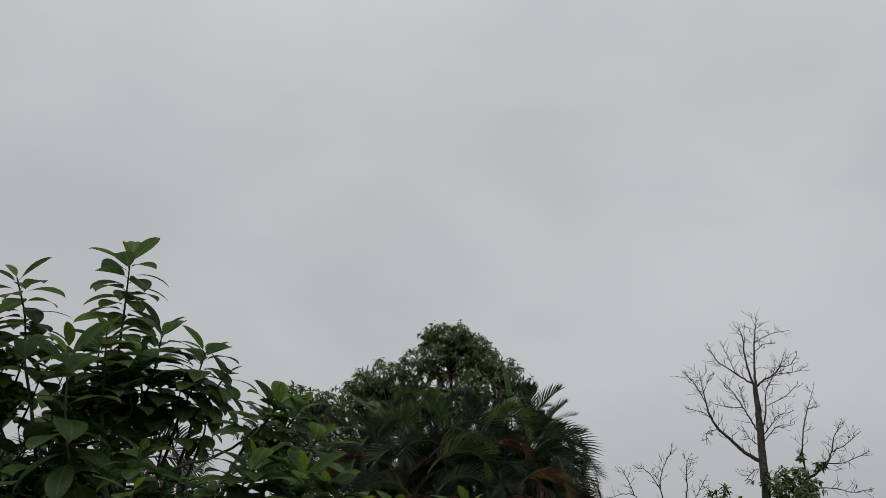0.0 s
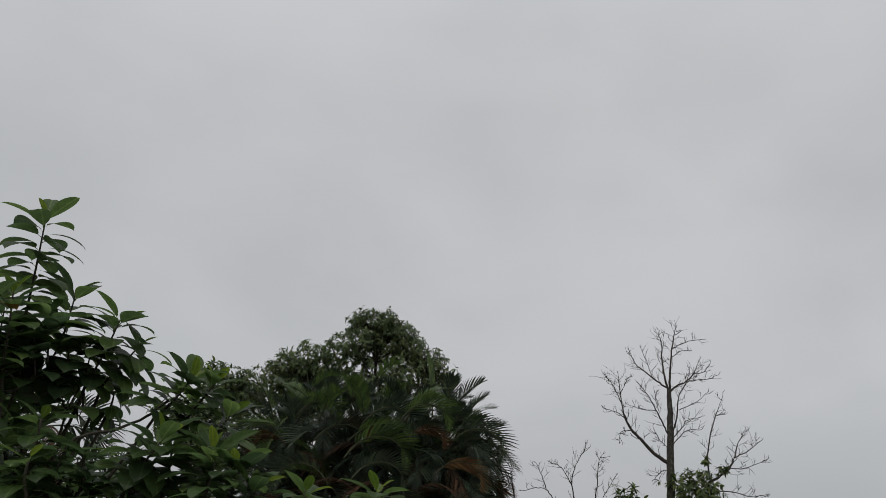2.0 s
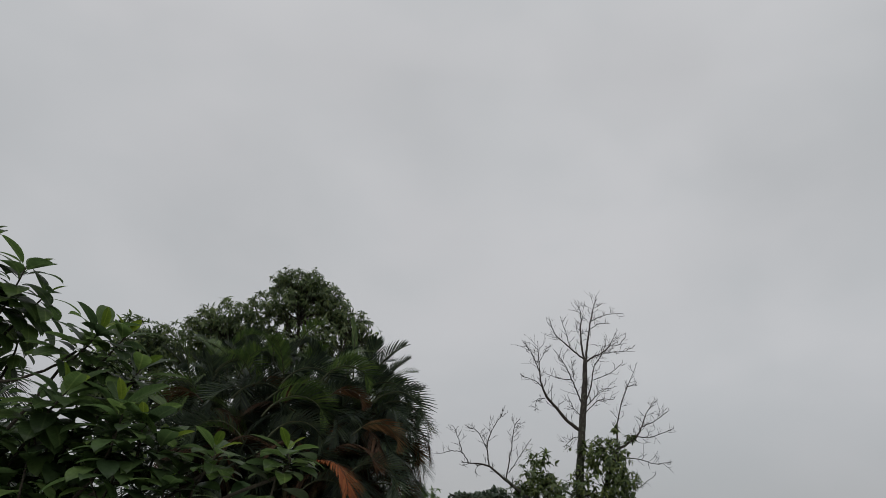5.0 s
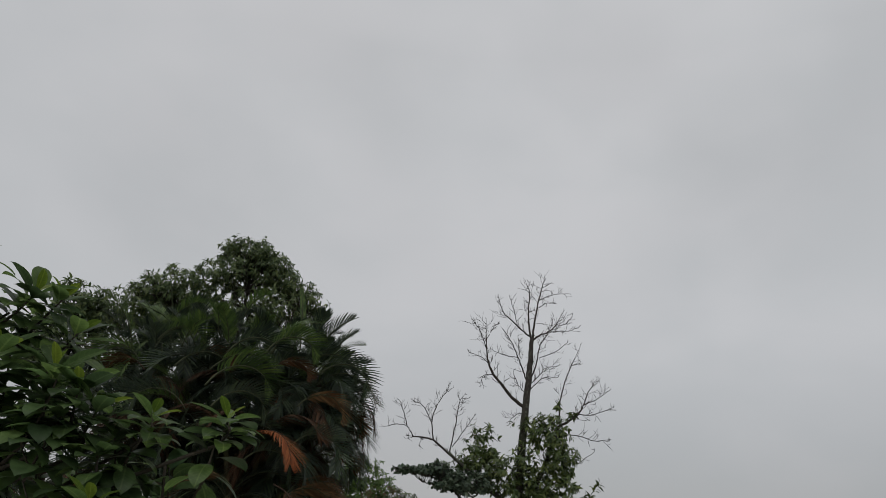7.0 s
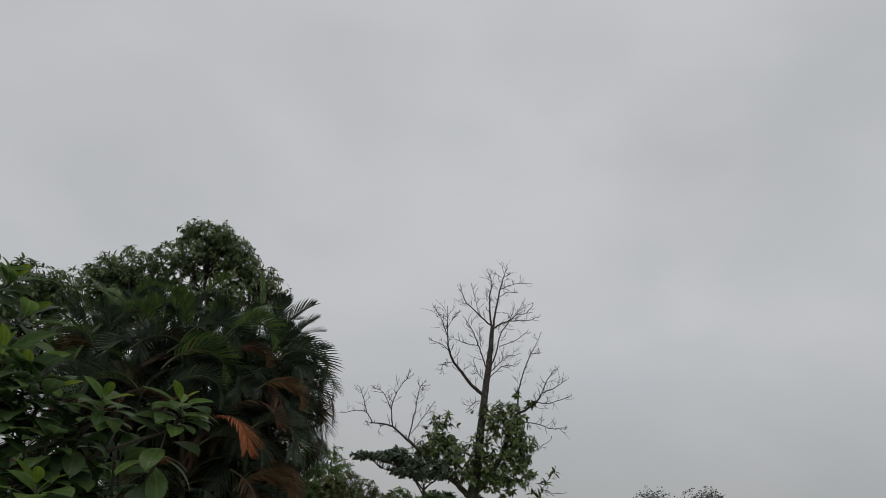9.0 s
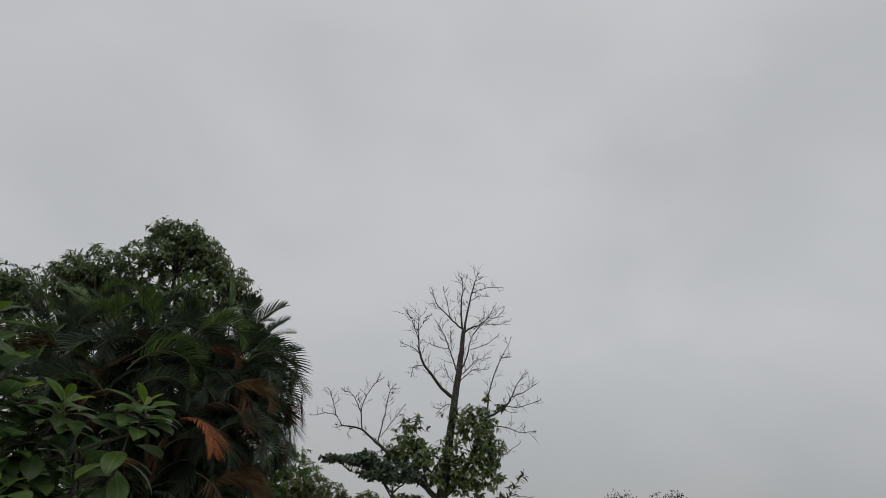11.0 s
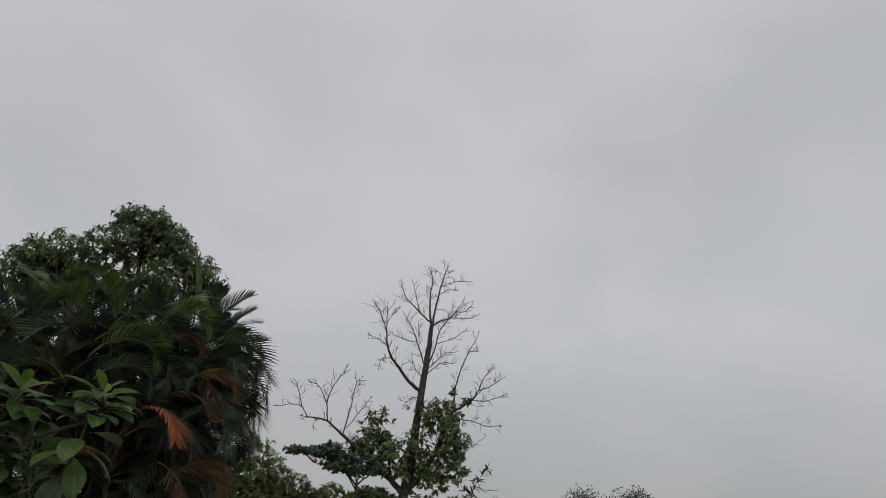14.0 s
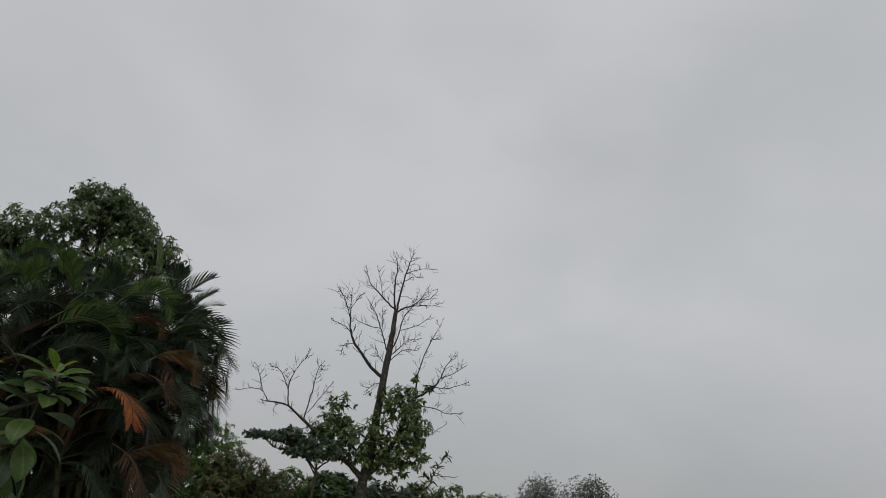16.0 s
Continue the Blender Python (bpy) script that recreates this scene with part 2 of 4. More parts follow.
# ground is unseen; its paleness is added to bounce light up under leaves
m_ground, g_n, g_l, g_p = material("yard_bounce_ground")
g_place, g_big, g_small = g_n.new("ShaderNodeTexCoord"), g_n.new("ShaderNodeTexNoise"), g_n.new("ShaderNodeTexNoise")
g_big.inputs["Scale"].default_value, g_small.inputs["Scale"].default_value = 0.25, 18.0
g_small.inputs["Detail"].default_value = 6.0
g_tone = ramp_node(g_n, [(0.35, (0.20, 0.205, 0.14)), (0.65, (0.40, 0.375, 0.31))])
g_mix = g_n.new("ShaderNodeMix")
g_mix.data_type = "FLOAT"
g_mix.inputs[0].default_value = 0.5
g_bump = g_n.new("ShaderNodeBump")
g_bump.inputs["Distance"].default_value = 0.03
g_l.new(g_place.outputs["Object"], g_big.inputs["Vector"])
g_l.new(g_place.outputs["Object"], g_small.inputs["Vector"])
g_l.new(g_big.outputs["Fac"], g_mix.inputs[2])
g_l.new(g_small.outputs["Fac"], g_mix.inputs[3])
g_l.new(g_mix.outputs[0], g_tone.inputs["Fac"])
g_l.new(g_tone.outputs["Color"], g_p.inputs["Base Color"])
g_l.new(g_small.outputs["Fac"], g_bump.inputs["Height"])
g_l.new(g_bump.outputs["Normal"], g_p.inputs["Normal"])
g_p.inputs["Roughness"].default_value = 0.95


# ---- geometry helpers ----
rng = np.random.default_rng(7)


def shape(name, verts, faces, mat, smooth=True):
    """A mesh from computed vertices and faces."""
    me = bpy.data.meshes.new(name)
    me.from_pydata(np.asarray(verts, float).tolist(), [], faces if isinstance(faces, list) else faces.tolist())
    if smooth:
        me.polygons.foreach_set("use_smooth", np.ones(len(me.polygons), bool))
    me.materials.append(mat)
    me.update()
    return me


def part(name, me, parent, label="", kind=""):
    ob = new(name, me)
    ob.parent = parent
    return tagged(ob, label, kind=kind)


def thing(name, x, y, z, turn, label, category, group="", kind=""):
    ob = new(name)
    ob.empty_display_size = 0.2
    ob.matrix_basis = pose(x, y, z, 0, 0, turn)
    return tagged(ob, label, category, group, kind)


def polar(bearing, far):
    """A place on the ground, by its bearing to the right of +y and its distance."""
    return far * math.sin(radians(bearing)), far * math.cos(radians(bearing))


def unit(v):
    v = np.asarray(v, float)
    return v / np.maximum(np.linalg.norm(v, axis=-1, keepdims=True), 1e-9)


def curve_through(points, steps=4):
    """A smooth line through a few points (Catmull-Rom)."""
    p = np.asarray(points, float)
    p = np.vstack([2 * p[0] - p[1], p, 2 * p[-1] - p[-2]])
    out = []
    for i in range(1, len(p) - 2):
        for s in np.arange(steps) / steps:
            a, b, c, d = p[i - 1 : i + 3]
            out.append(0.5 * (2 * b + (c - a) * s + (2 * a - 5 * b + 4 * c - d) * s * s + (3 * b - a - 3 * c + d) * s**3))
    out.append(p[-2])
    return np.array(out)


class Heap:
    """Vertices and faces gathered into one mesh."""

    def __init__(self):
        self.v, self.f, self.n = [], [], 0

    def add(self, verts, faces):
        self.v.append(np.asarray(verts, float))
        self.f.extend([tuple(i + self.n for i in f) for f in faces])
        self.n += len(verts)

    def add_many(self, verts, faces):
        """verts: k copies x n x 3; faces: an array for one copy."""
        k, n = verts.shape[:2]
        self.v.append(verts.reshape(-1, 3))
        moved = np.asarray(faces)[None] + (np.arange(k) * n)[:, None, None] + self.n
        self.f.extend(map(tuple, moved.reshape(-1, moved.shape[-1]).tolist()))
        self.n += k * n

    def tube(self, line, radii, sides=6):
        line = np.asarray(line, float)
        way = unit(np.gradient(line, axis=0))
        side = unit(np.cross(way, np.where(np.abs(way[:, 2:3]) > 0.9, (1.0, 0, 0), (0, 0, 1.0))))
        up = np.cross(side, way)
        a = np.arange(sides) * 2 * math.pi / sides
        ring = line[:, None] + np.asarray(radii, float)[:, None, None] * (np.cos(a)[None, :, None] * side[:, None] + np.sin(a)[None, :, None] * up[:, None])
        k = len(line)
        faces = [(i * sides + j, i * sides + (j + 1) % sides, (i + 1) * sides + (j + 1) % sides, (i + 1) * sides + j) for i in range(k - 1) for j in range(sides)]
        faces += [tuple(range(sides))[::-1], tuple((k - 1) * sides + j for j in range(sides))]
        self.add(ring.reshape(-1, 3), faces)

    def mesh(self, name, mat, smooth=True):
        return shape(name, np.vstack(self.v), self.f, mat, smooth)


def blade(rows, fold, droop, outline, lift=0.0):
    """A leaf of unit length along +y: rows across it, folded along its midrib and bent downwards. outline: its half width at 0..1."""
    s = np.sin(np.linspace(0, math.pi / 2, rows)) if rows > 6 else np.linspace(0, 1, rows)
    w = np.array([outline(t) for t in s])
    bend = lift * s - droop * s**2
    y = s * (1 - 0.25 * (droop * s) ** 2)
    v = np.zeros((rows, 3, 3))
    v[:, 0], v[:, 1], v[:, 2] = np.stack([-w, y, bend + fold * w], 1), np.stack([0 * w, y, bend], 1), np.stack([w, y, bend + fold * w], 1)
    f = []
    for i in range(rows - 1):
        a = 3 * i
        f += [(a, a + 1, a + 4, a + 3), (a + 1, a + 2, a + 5, a + 4)]
    return v.reshape(-1, 3), np.array(f)


def lay(template, origins, ways, ups, sizes):
    """Copies of a blade at places, along ways, with ups as near as can be to their upper sides."""
    y = unit(ways)
    x = unit(np.cross(y, ups))
    z = np.cross(x, y)
    m = np.stack([x, y, z], 1) * np.asarray(sizes)[:, None, None]
    return np.einsum("nk,pkc->pnc", template, m) + np.asarray(origins)[:, None]


def lance(t, wide=0.13):
    return max(0.004, wide * math.sin(math.pi * min(1, t**0.85)) ** 0.9)


def roundish(t):
    return max(0.004, 0.27 * math.sin(math.pi * t**1.15) ** 0.8)


def rosettes(heap, tips, outs, leaf, count, size, hang, seed):
    """Whorls of leaves at twig tips, spreading round the way that the twig points and hanging a little."""
    r = np.random.default_rng(seed)
    verts, faces = leaf
    o, w, u, s = [], [], [], []
    for tip, out in zip(np.asarray(tips), unit(outs)):
        side = unit(np.cross(out, (0.3, 0.2, 0.9)))
        other = np.cross(out, side)
        k = max(3, int(r.normal(count, count * 0.2)))
        for i in range(k):
            a = i * 2.4 + r.uniform(-0.4, 0.4)
            lean = r.uniform(0.35, 1.45)
            way = out * math.cos(lean) + (side * math.cos(a) + other * math.sin(a)) * math.sin(lean) + np.array((0, 0, -hang * r.uniform(0.4, 1.5)))
            o.append(tip - out * size * 0.5 * r.random())
            w.append(way)
            u.append(out + np.array((0, 0, 0.6)) + r.normal(0, 0.3, 3))
            s.append(size * r.uniform(0.65, 1.15))
    heap.add_many(lay(verts, np.array(o), np.array(w), np.array(u), np.array(s)), faces)


def lobes_tips(lobes, spacing, seed, inner=0.35, rough=0.22, gap=-0.27):
    """Twig tips over and inside lobes (x, y, z, half width, half depth, half height), with an uneven skin."""
    r = np.random.default_rng(seed)
    tips, outs = [], []
    for x, y, z, a, b, c in lobes:
        area = 4 * math.pi * ((a * b) ** 1.6 / 3 + (a * c) ** 1.6 / 3 + (b * c) ** 1.6 / 3) ** (1 / 1.6)
        for k in range(int(area / spacing**2)):
            d = unit(r.normal(0, 1, 3))
            q = Vector((x + d[0] * 1.7, y + d[1] * 1.7, z + d[2] * 1.7))
            bulge = 1 + rough * 1.6 * noise.noise(q * 1.6) + rough * noise.noise(q * 4.1)
            depth = 1.0 if r.random() > inner else r.uniform(0.45, 0.95)
            if noise.noise(q * 3.0 + Vector((9, 4, 2))) < gap:
                continue
            tips.append((x + d[0] * a * bulge * depth, y + d[1] * b * bulge * depth, z + d[2] * c * bulge * depth))
            outs.append(unit(d * (1 / a, 1 / b, 1 / c)) + (0, 0, 0.45))
    return np.array(tips), np.array(outs)


def twigs_to(heap, tips, roots, radius, seed, share=1.0, reach=9.0):
    """Thin twigs from the nearest of some limb points out to the tips."""
    r = np.random.default_rng(seed)
    roots = np.asarray(roots, float)
    for tip in tips:
        if r.random() > share:
            continue
        near = roots[np.argsort(((roots - tip) ** 2).sum(1))[r.integers(0, min(3, len(roots)))]]
        if np.linalg.norm(tip - near) > reach:
            continue
        mid = (near + tip) / 2 + r.normal(0, 0.08, 3) * np.linalg.norm(tip - near) - (0, 0, 0.04)
        heap.tube(curve_through([near, mid, tip], 3), np.linspace(radius, radius * 0.35, 7), 4)


# ---- ground ----
g = Heap()
size, cells = 4000.0, 40
t = np.linspace(-1, 1, cells + 1)
t = np.sign(t) * np.abs(t) ** 2.2 * size / 2
gx, gy = np.meshgrid(t, t)
gz = np.array([[0.05 * noise.noise(Vector((a * 0.15, b * 0.15, 0))) - 0.05 for a in t] for b in t])
g.add(np.stack([gx, gy, gz], -1).reshape(-1, 3), [(j * (cells + 1) + i, j * (cells + 1) + i + 1, (j + 1) * (cells + 1) + i + 1, (j + 1) * (cells + 1) + i) for j in range(cells) for i in range(cells)])
tagged(new("ground", g.mesh("ground", m_ground)), "unseen yard ground, paled to bounce light up under the trees", "ground", kind="structure")


# ---- palm clump ----
def frond_shape(name, length, arch, reach, spread, vee, hang, mat, seed, pairs=44, wide=0.0088, torn=0.03, twist=0.0):
    """A feather leaf along +y that arches down: bare stalk, then two rows of leaflets. Returns its meshes of leaflets and of the rachis."""
    r = np.random.default_rng(seed)
    s = np.linspace(0, 1, 25)
    tilt = -arch * s**1.35
    step = length / 24
    line = np.zeros((25, 3))
    sway = r.uniform(-0.25, 0.25)
    for i in range(1, 25):
        line[i] = line[i - 1] + step * np.array((math.sin(sway * s[i]) * 0.6, math.cos(tilt[i]), math.sin(tilt[i])))
    leaves = Heap()
    way = unit(np.gradient(line, axis=0))
    for side in (-1, 1):
        for k in range(pairs):
            if r.random() < torn:
                continue
            q = 0.2 + 0.8 * (k + r.uniform(-0.2, 0.2)) / (pairs - 1)
            q = min(max(q, 0.18), 1.0)
            at = np.array([np.interp(q, s, line[:, c]) for c in range(3)])
            fwd = unit(np.array([np.interp(q, s, way[:, c]) for c in range(3)]))
            across = unit(np.cross(fwd, (0, 0, 1.0) if abs(fwd[2]) < 0.95 else (0, 1.0, 0))) * side
            up = np.cross(across * side, fwd)
            if twist:
                turned = min(1, q * 2.5) * twist
                across, up = (across * side * math.cos(turned) + up * math.sin(turned)) * side, up * math.cos(turned) - across * side * math.sin(turned)
            ahead = spread[0] + (spread[1] - spread[0]) * q + r.normal(0, 0.03)
            lift = vee + r.normal(0, 0.05)
            span = reach * (math.sin(math.pi * (0.16 + 0.76 * (q - 0.18) / 0.82)) ** 0.75) * r.uniform(0.94, 1.04)
            d = unit(across * math.cos(ahead) * math.cos(lift) + fwd * math.sin(ahead) + up * math.sin(lift) * math.cos(ahead))
            flat = unit(np.cross(d, up))
            pts, wid = [], (0.55, 1.0, 0.85, 0.08)
            for j, e in enumerate((0, 0.3, 0.66, 1.0)):
                p = at + d * span * e * (1 - 0.18 * hang * e) + np.array((0, 0, -hang * span * e * e * r.uniform(0.92, 1.06)))
                pts += [p - flat * wide * wid[j], p + flat * wide * wid[j]]
            leaves.add(pts, [(0, 1, 3, 2), (2, 3, 5, 4), (4, 5, 7, 6)])
    rib = Heap()
    rib.tube(line, np.linspace(0.016, 0.004, 25), 5)
    dry = mat in (PALM_DRY, PALM_RUST)
    return leaves.mesh(name + "_leaflets", mat), rib.mesh(name + "_rachis", RACHIS_DRY if dry else RACHIS)


def frond(parent, kind, at, turn, rise, roll, size, label=""):
    """A frond at a crown's heart, turned round, raised and scaled, as two parts."""
    leaflets, rib = kind
    ob = part("frond", leaflets, parent, label)
    ob.matrix_basis = pose(*at, 0, 0, turn) @ pose(0, 0, 0, rise, 0, 0) @ pose(0, 0, 0, 0, roll, 0) @ Matrix.Scale(size, 4)
    part("rachis", rib, ob)
    return ob


YOUNG = [frond_shape("erect_frond", 1.4, 1.0, 0.42, (0.55, 1.05), 0.60, 0.22, m, 11 + i, 32, 0.0145) for i, m in enumerate((PALM_GREEN, PALM_FRESH))]
RIPE = [frond_shape("arching_frond", 1.5, 2.1 + 0.3 * i, 0.45, (0.35, 0.9), 0.66 - 0.14 * i, 0.26 + 0.08 * i, PALM_GREEN, 21 + i, 29, 0.0165, twist=(0.3, -0.3, 0.0)[i]) for i in range(3)]
RIPE.append(frond_shape("fresh_frond", 1.5, 1.9, 0.44, (0.4, 0.95), 0.55, 0.3, PALM_FRESH, 27, 30, 0.016))
OLD = [frond_shape("hanging_frond", 1.6, 2.1, 0.44, (0.35, 0.95), 0.25, 0.6, PALM_GREEN, 31, 34, 0.014), frond_shape("dry_frond", 1.5, 2.1, 0.40, (0.4, 1.0), 0.05, 0.8, PALM_DRY, 32, 32, 0.011, torn=0.10), frond_shape("withered_frond", 1.4, 2.0, 0.36, (0.5, 1.1), -0.15, 1.0, PALM_DRY, 33, 30, 0.010, torn=0.2)]
RUST = frond_shape("rust_frond", 1.3, 2.1, 0.48, (0.3, 0.95), -0.05, 0.25, PALM_RUST, 35, 34, 0.0125)
FLANK = [frond_shape("flank_frond", 1.45, 2.3 + 0.25 * i, 0.42, (0.5, 1.0), 0.62, 0.32, m, 41 + i, 23, 0.0165, twist=0.25 * (2 * (i % 2) - 1)) for i, m in enumerate((PALM_GREEN, PALM_GREEN, PALM_DRY))]
SPEAR = frond_shape("spear_frond", 1.1, 0.2, 0.28, (1.28, 1.4), 0.2, 0.0, PALM_FRESH, 36, 40, 0.014)
FAN = frond_shape("young_fan_frond", 1.3, 1.4, 0.45, (0.5, 1.0), 0.6, 0.1, PALM_FRESH, 61, 26, 0.0155)
SICKLE = [frond_shape("curled_frond", 1.25, 2.65, 0.38, (0.35, 0.9), 0.5 if m in (PALM_FRESH, PALM_GREEN) else 0.0, 0.26 if m in (PALM_FRESH, PALM_GREEN) else 0.45, m, 51 + i, 27, 0.0145, twist=0.45 * side) for i, (m, side) in enumerate([(m, side) for m in (PALM_FRESH, PALM_GREEN, PALM_DRY, PALM_TAN) for side in (-1, 1)])]


def palm_crown(root, at, fronds, r, dry, low=0.0, size=1.0, shy=False):
    """A cane's head of fronds: upright in the heart, arching outside, hanging below."""
    start = r.uniform(0, 360)
    worn = dry * (0.35 if at[2] > 3.3 and at[0] < 0.4 else 1.3)
    for k in range(fronds):
        age = low + (1 - low) * k / (fronds - 1)
        rise = 82 - 66 * age + r.normal(0, 8)
        if age < 0.3:
            kind = YOUNG[int(r.random() < 0.15)]
        elif age < 0.75:
            kind = OLD[1] if r.random() < worn * 0.28 else RIPE[r.integers(0, 3) if r.random() > (0.14 if at[2] > 3.65 else 0.06) else 3]
        else:
            kind = OLD[r.integers(1, 3) if r.random() < worn else 0]
        turn = (start + k * 137.5) % 360
        if shy and abs(turn - 180) < 42:
            turn = 180 + math.copysign(46 + 0.9 * abs(turn - 180), turn - 180)
        frond(root, kind, (at[0], at[1], at[2] - 0.15 * age), turn, rise, r.normal(0, 14), size * r.uniform(0.8, 1.05))


def palm_clump(name, x, y, turn, heads, seed, label, dry=0.3, fronds=9, size=1.0):
    """Canes that lean out from one base, each with a crown of fronds at its head (x, y, z)."""
    r = np.random.default_rng(seed)
    root = thing(name, x, y, 0, turn, label, "palm")
    for hx, hy, hz in heads:
        cane = Heap()
        foot = np.array((hx * 0.35 + r.normal(0, 0.1), hy * 0.35 + r.normal(0, 0.1), -0.1))
        line = curve_through([foot, (foot[0] + (hx - foot[0]) * 0.35, foot[1] + (hy - foot[1]) * 0.35, hz * 0.5), (hx, hy, hz)], 8)
        cane.tube(line, 0.04 + 0.004 * np.cos(np.arange(len(line)) * 2.6), 8)
        part("cane", cane.mesh("cane", CANE), root)
        palm_crown(root, (hx, hy, hz), fronds, r, dry, 0.0 if hz > 3.7 else 0.22, size, hy < -0.5)
    return root


CLUMP_AT = polar(-14, 12.5)
BACK_HEADS = [(-2.3, 0.3, 3.9), (-1.95, 0.4, 4.1), (-1.5, 0.5, 4.15), (-1.05, 0.5, 4.2), (-0.6, 0.5, 4.2), (-0.2, 0.4, 4.25), (0.2, 0.4, 4.25), (0.55, 0.3, 4.2), (0.8, 0.1, 4.05), (0.85, 0.0, 3.75), (-2.35, 0.0, 3.2), (0.75, 0.0, 3.4)]
MID_HEADS = [(0.5, 0.0, 3.0), (0.35, -0.1, 2.5), (0.1, -0.2, 1.9), (-1.9, -0.5, 3.7), (-1.4, -0.6, 3.75), (-0.9, -0.7, 3.75), (-0.4, -0.8, 3.7), (0.1, -0.7, 3.7), (0.5, -0.5, 3.6), (0.55, -0.4, 3.2)]
FRONT_HEADS = [(-2.1, -0.8, 2.9), (-1.6, -1.0, 3.0), (-1.1, -1.1, 3.05), (-0.6, -1.2, 2.95), (-0.1, -1.2, 2.9), (0.35, -1.0, 2.8), (0.45, -0.8, 2.5), (-2.2, -0.6, 2.2), (-1.4, -1.1, 2.1), (-0.4, -1.2, 2.0), (0.25, -1.0, 1.8)]
INNER_HEADS = [(-2.2, 0.4, 1.6), (-1.8, 0.6, 2.4), (-1.0, 0.7, 2.5), (-0.3, 0.7, 2.5), (0.4, 0.6, 2.4), (-0.7, 0.1, 2.1), (0.1, 0.1, 2.0), (-1.5, 0.2, 2.0), (-1.3, 0.5, 1.5), (-0.5, 0.6, 1.5), (0.3, 0.5, 1.4), (-1.0, 0.3, 3.0), (-0.2, 0.2, 3.1), (0.4, 0.2, 3.0), (-1.7, 0.2, 3.0)]
palms = palm_clump("palm_clump", *CLUMP_AT, 14, BACK_HEADS + MID_HEADS + FRONT_HEADS + INNER_HEADS, 3, "dense clump of feather palms, green fronds with dry brown ones hanging", 0.26, 12, 0.86)
flank = np.random.default_rng(19)
for k in range(15):
    # fronds that arch out over the open side, browner towards the ground
    up = 1.9 + 2.5 * (k + 0.5) / 15
    out = 0.42 + 0.30 * math.sin(math.pi * (up - 1.2) / 3.4)
    kind = FLANK[2] if up < 3.45 and k % 3 != 0 else FLANK[k % 2]
    frond(palms, kind, (out, flank.uniform(-0.9, 0.3), up), -90 + flank.normal(0, 24), flank.uniform(40, 56), flank.normal(0, 10), flank.uniform(0.64, 0.78))
for k in range(8):
    frond(palms, (RIPE[k % 4], SICKLE[2 + k % 2], RIPE[k % 3])[k % 3], (-2.3 + 0.42 * k, -0.3 + flank.normal(0, 0.2), 3.9 + 0.05 * k), flank.uniform(90, 270), flank.uniform(42, 58), flank.normal(0, 12), flank.uniform(0.68, 0.8))
# curled fronds on the outside: place, kind, turn, rise, size
for ax, ay, az, kind, turn, rise, size in (
    (-0.95, -1.9, 3.39, 1, -95, 62, 1.0),
    (-0.81, -2.0, 3.10, 3, -100, 58, 0.85),
    (0.35, -1.8, 3.27, 7, -100, 55, 0.75),
    (0.34, -1.8, 2.71, 3, -95, 55, 0.8),
    (-0.10, -1.7, 3.73, 5, -95, 62, 0.62),
    (-0.23, -1.6, 4.00, 1, -95, 66, 0.85),
    (-1.14, -1.8, 3.03, 2, 95, 58, 0.85),
    (0.40, -1.5, 2.10, 7, -100, 58, 0.75),
    (0.29, -1.7, 1.91, 7, -95, 62, 0.85),
    (-0.35, -1.8, 2.11, 6, 95, 45, 0.8),
    (-1.88, -1.3, 3.61, 4, 95, 50, 0.6),
    (0.50, -0.9, 4.15, 3, -90, 42, 0.88),
    (0.66, -0.8, 3.80, 3, -95, 55, 0.85),
    (0.72, -0.8, 3.22, 5, -88, 58, 0.80),
    (0.70, -0.6, 3.52, 3, -90, 52, 0.85),
    (0.80, -0.6, 2.68, 5, -95, 55, 0.70),
    (-1.81, -1.2, 4.09, 1, -85, 64, 0.75),
    (-2.00, -1.2, 3.75, 0, 95, 58, 0.65),
    (-0.78, -1.5, 3.96, 3, -90, 62, 0.9),
    (0.61, -1.2, 3.87, 3, -95, 52, 0.9),
    (-0.28, -1.7, 2.46, 3, -100, 50, 0.8),
    (-1.47, -1.4, 3.69, 3, -85, 60, 0.9),
    (-1.21, -1.3, 3.92, 5, -95, 50, 0.6),
):
    frond(palms, SICKLE[kind], (ax, ay, az), turn, rise, 0, size, ("fresh green curled frond", "", "dry brown curled frond", "tan dying curled frond")[kind // 2])
frond(palms, SPEAR, (0.30, -0.3, 4.45), 30, 86, 0, 0.95, "upright unopened pale green frond")
frond(palms, SPEAR, (-1.75, -0.2, 4.15), 100, 84, 0, 0.95, "upright unopened pale green frond")
frond(palms, YOUNG[1], (-0.15, -1.5, 4.05), -70, 66, 10, 0.75, "fresh pale green frond")
frond(palms, YOUNG[1], (-1.75, -0.9, 3.95), 40, 72, -10, 0.85, "fresh pale green frond")
for k in range(9):
    frond(palms, (YOUNG[1], SICKLE[2 + k % 2], YOUNG[1], SICKLE[k % 2])[k % 4], (-2.2 + 0.36 * k, -0.9 + flank.normal(0, 0.15), 4.0 + flank.normal(0, 0.12)), flank.uniform(60, 300), flank.uniform(58, 80), 0, flank.uniform(0.6, 0.75))
for ax, az, turn, size in ((-1.45, 4.02, -150, 0.62), (-1.23, 3.99, 140, 0.55), (-0.13, 4.10, -130, 0.60), (0.12, 4.20, -60, 0.55), (-0.97, 4.30, 170, 0.50), (-0.64, 4.63, -140, 0.50), (-1.65, 4.43, -120, 0.45)):
    frond(palms, FAN, (ax, -1.25, az), turn, 62, 0, size, "fresh pale green fan-like frond")
frond(palms, RIPE[3], (-0.95, -1.7, 3.65), -105, 50, 0, 0.75, "fresh pale green frond")
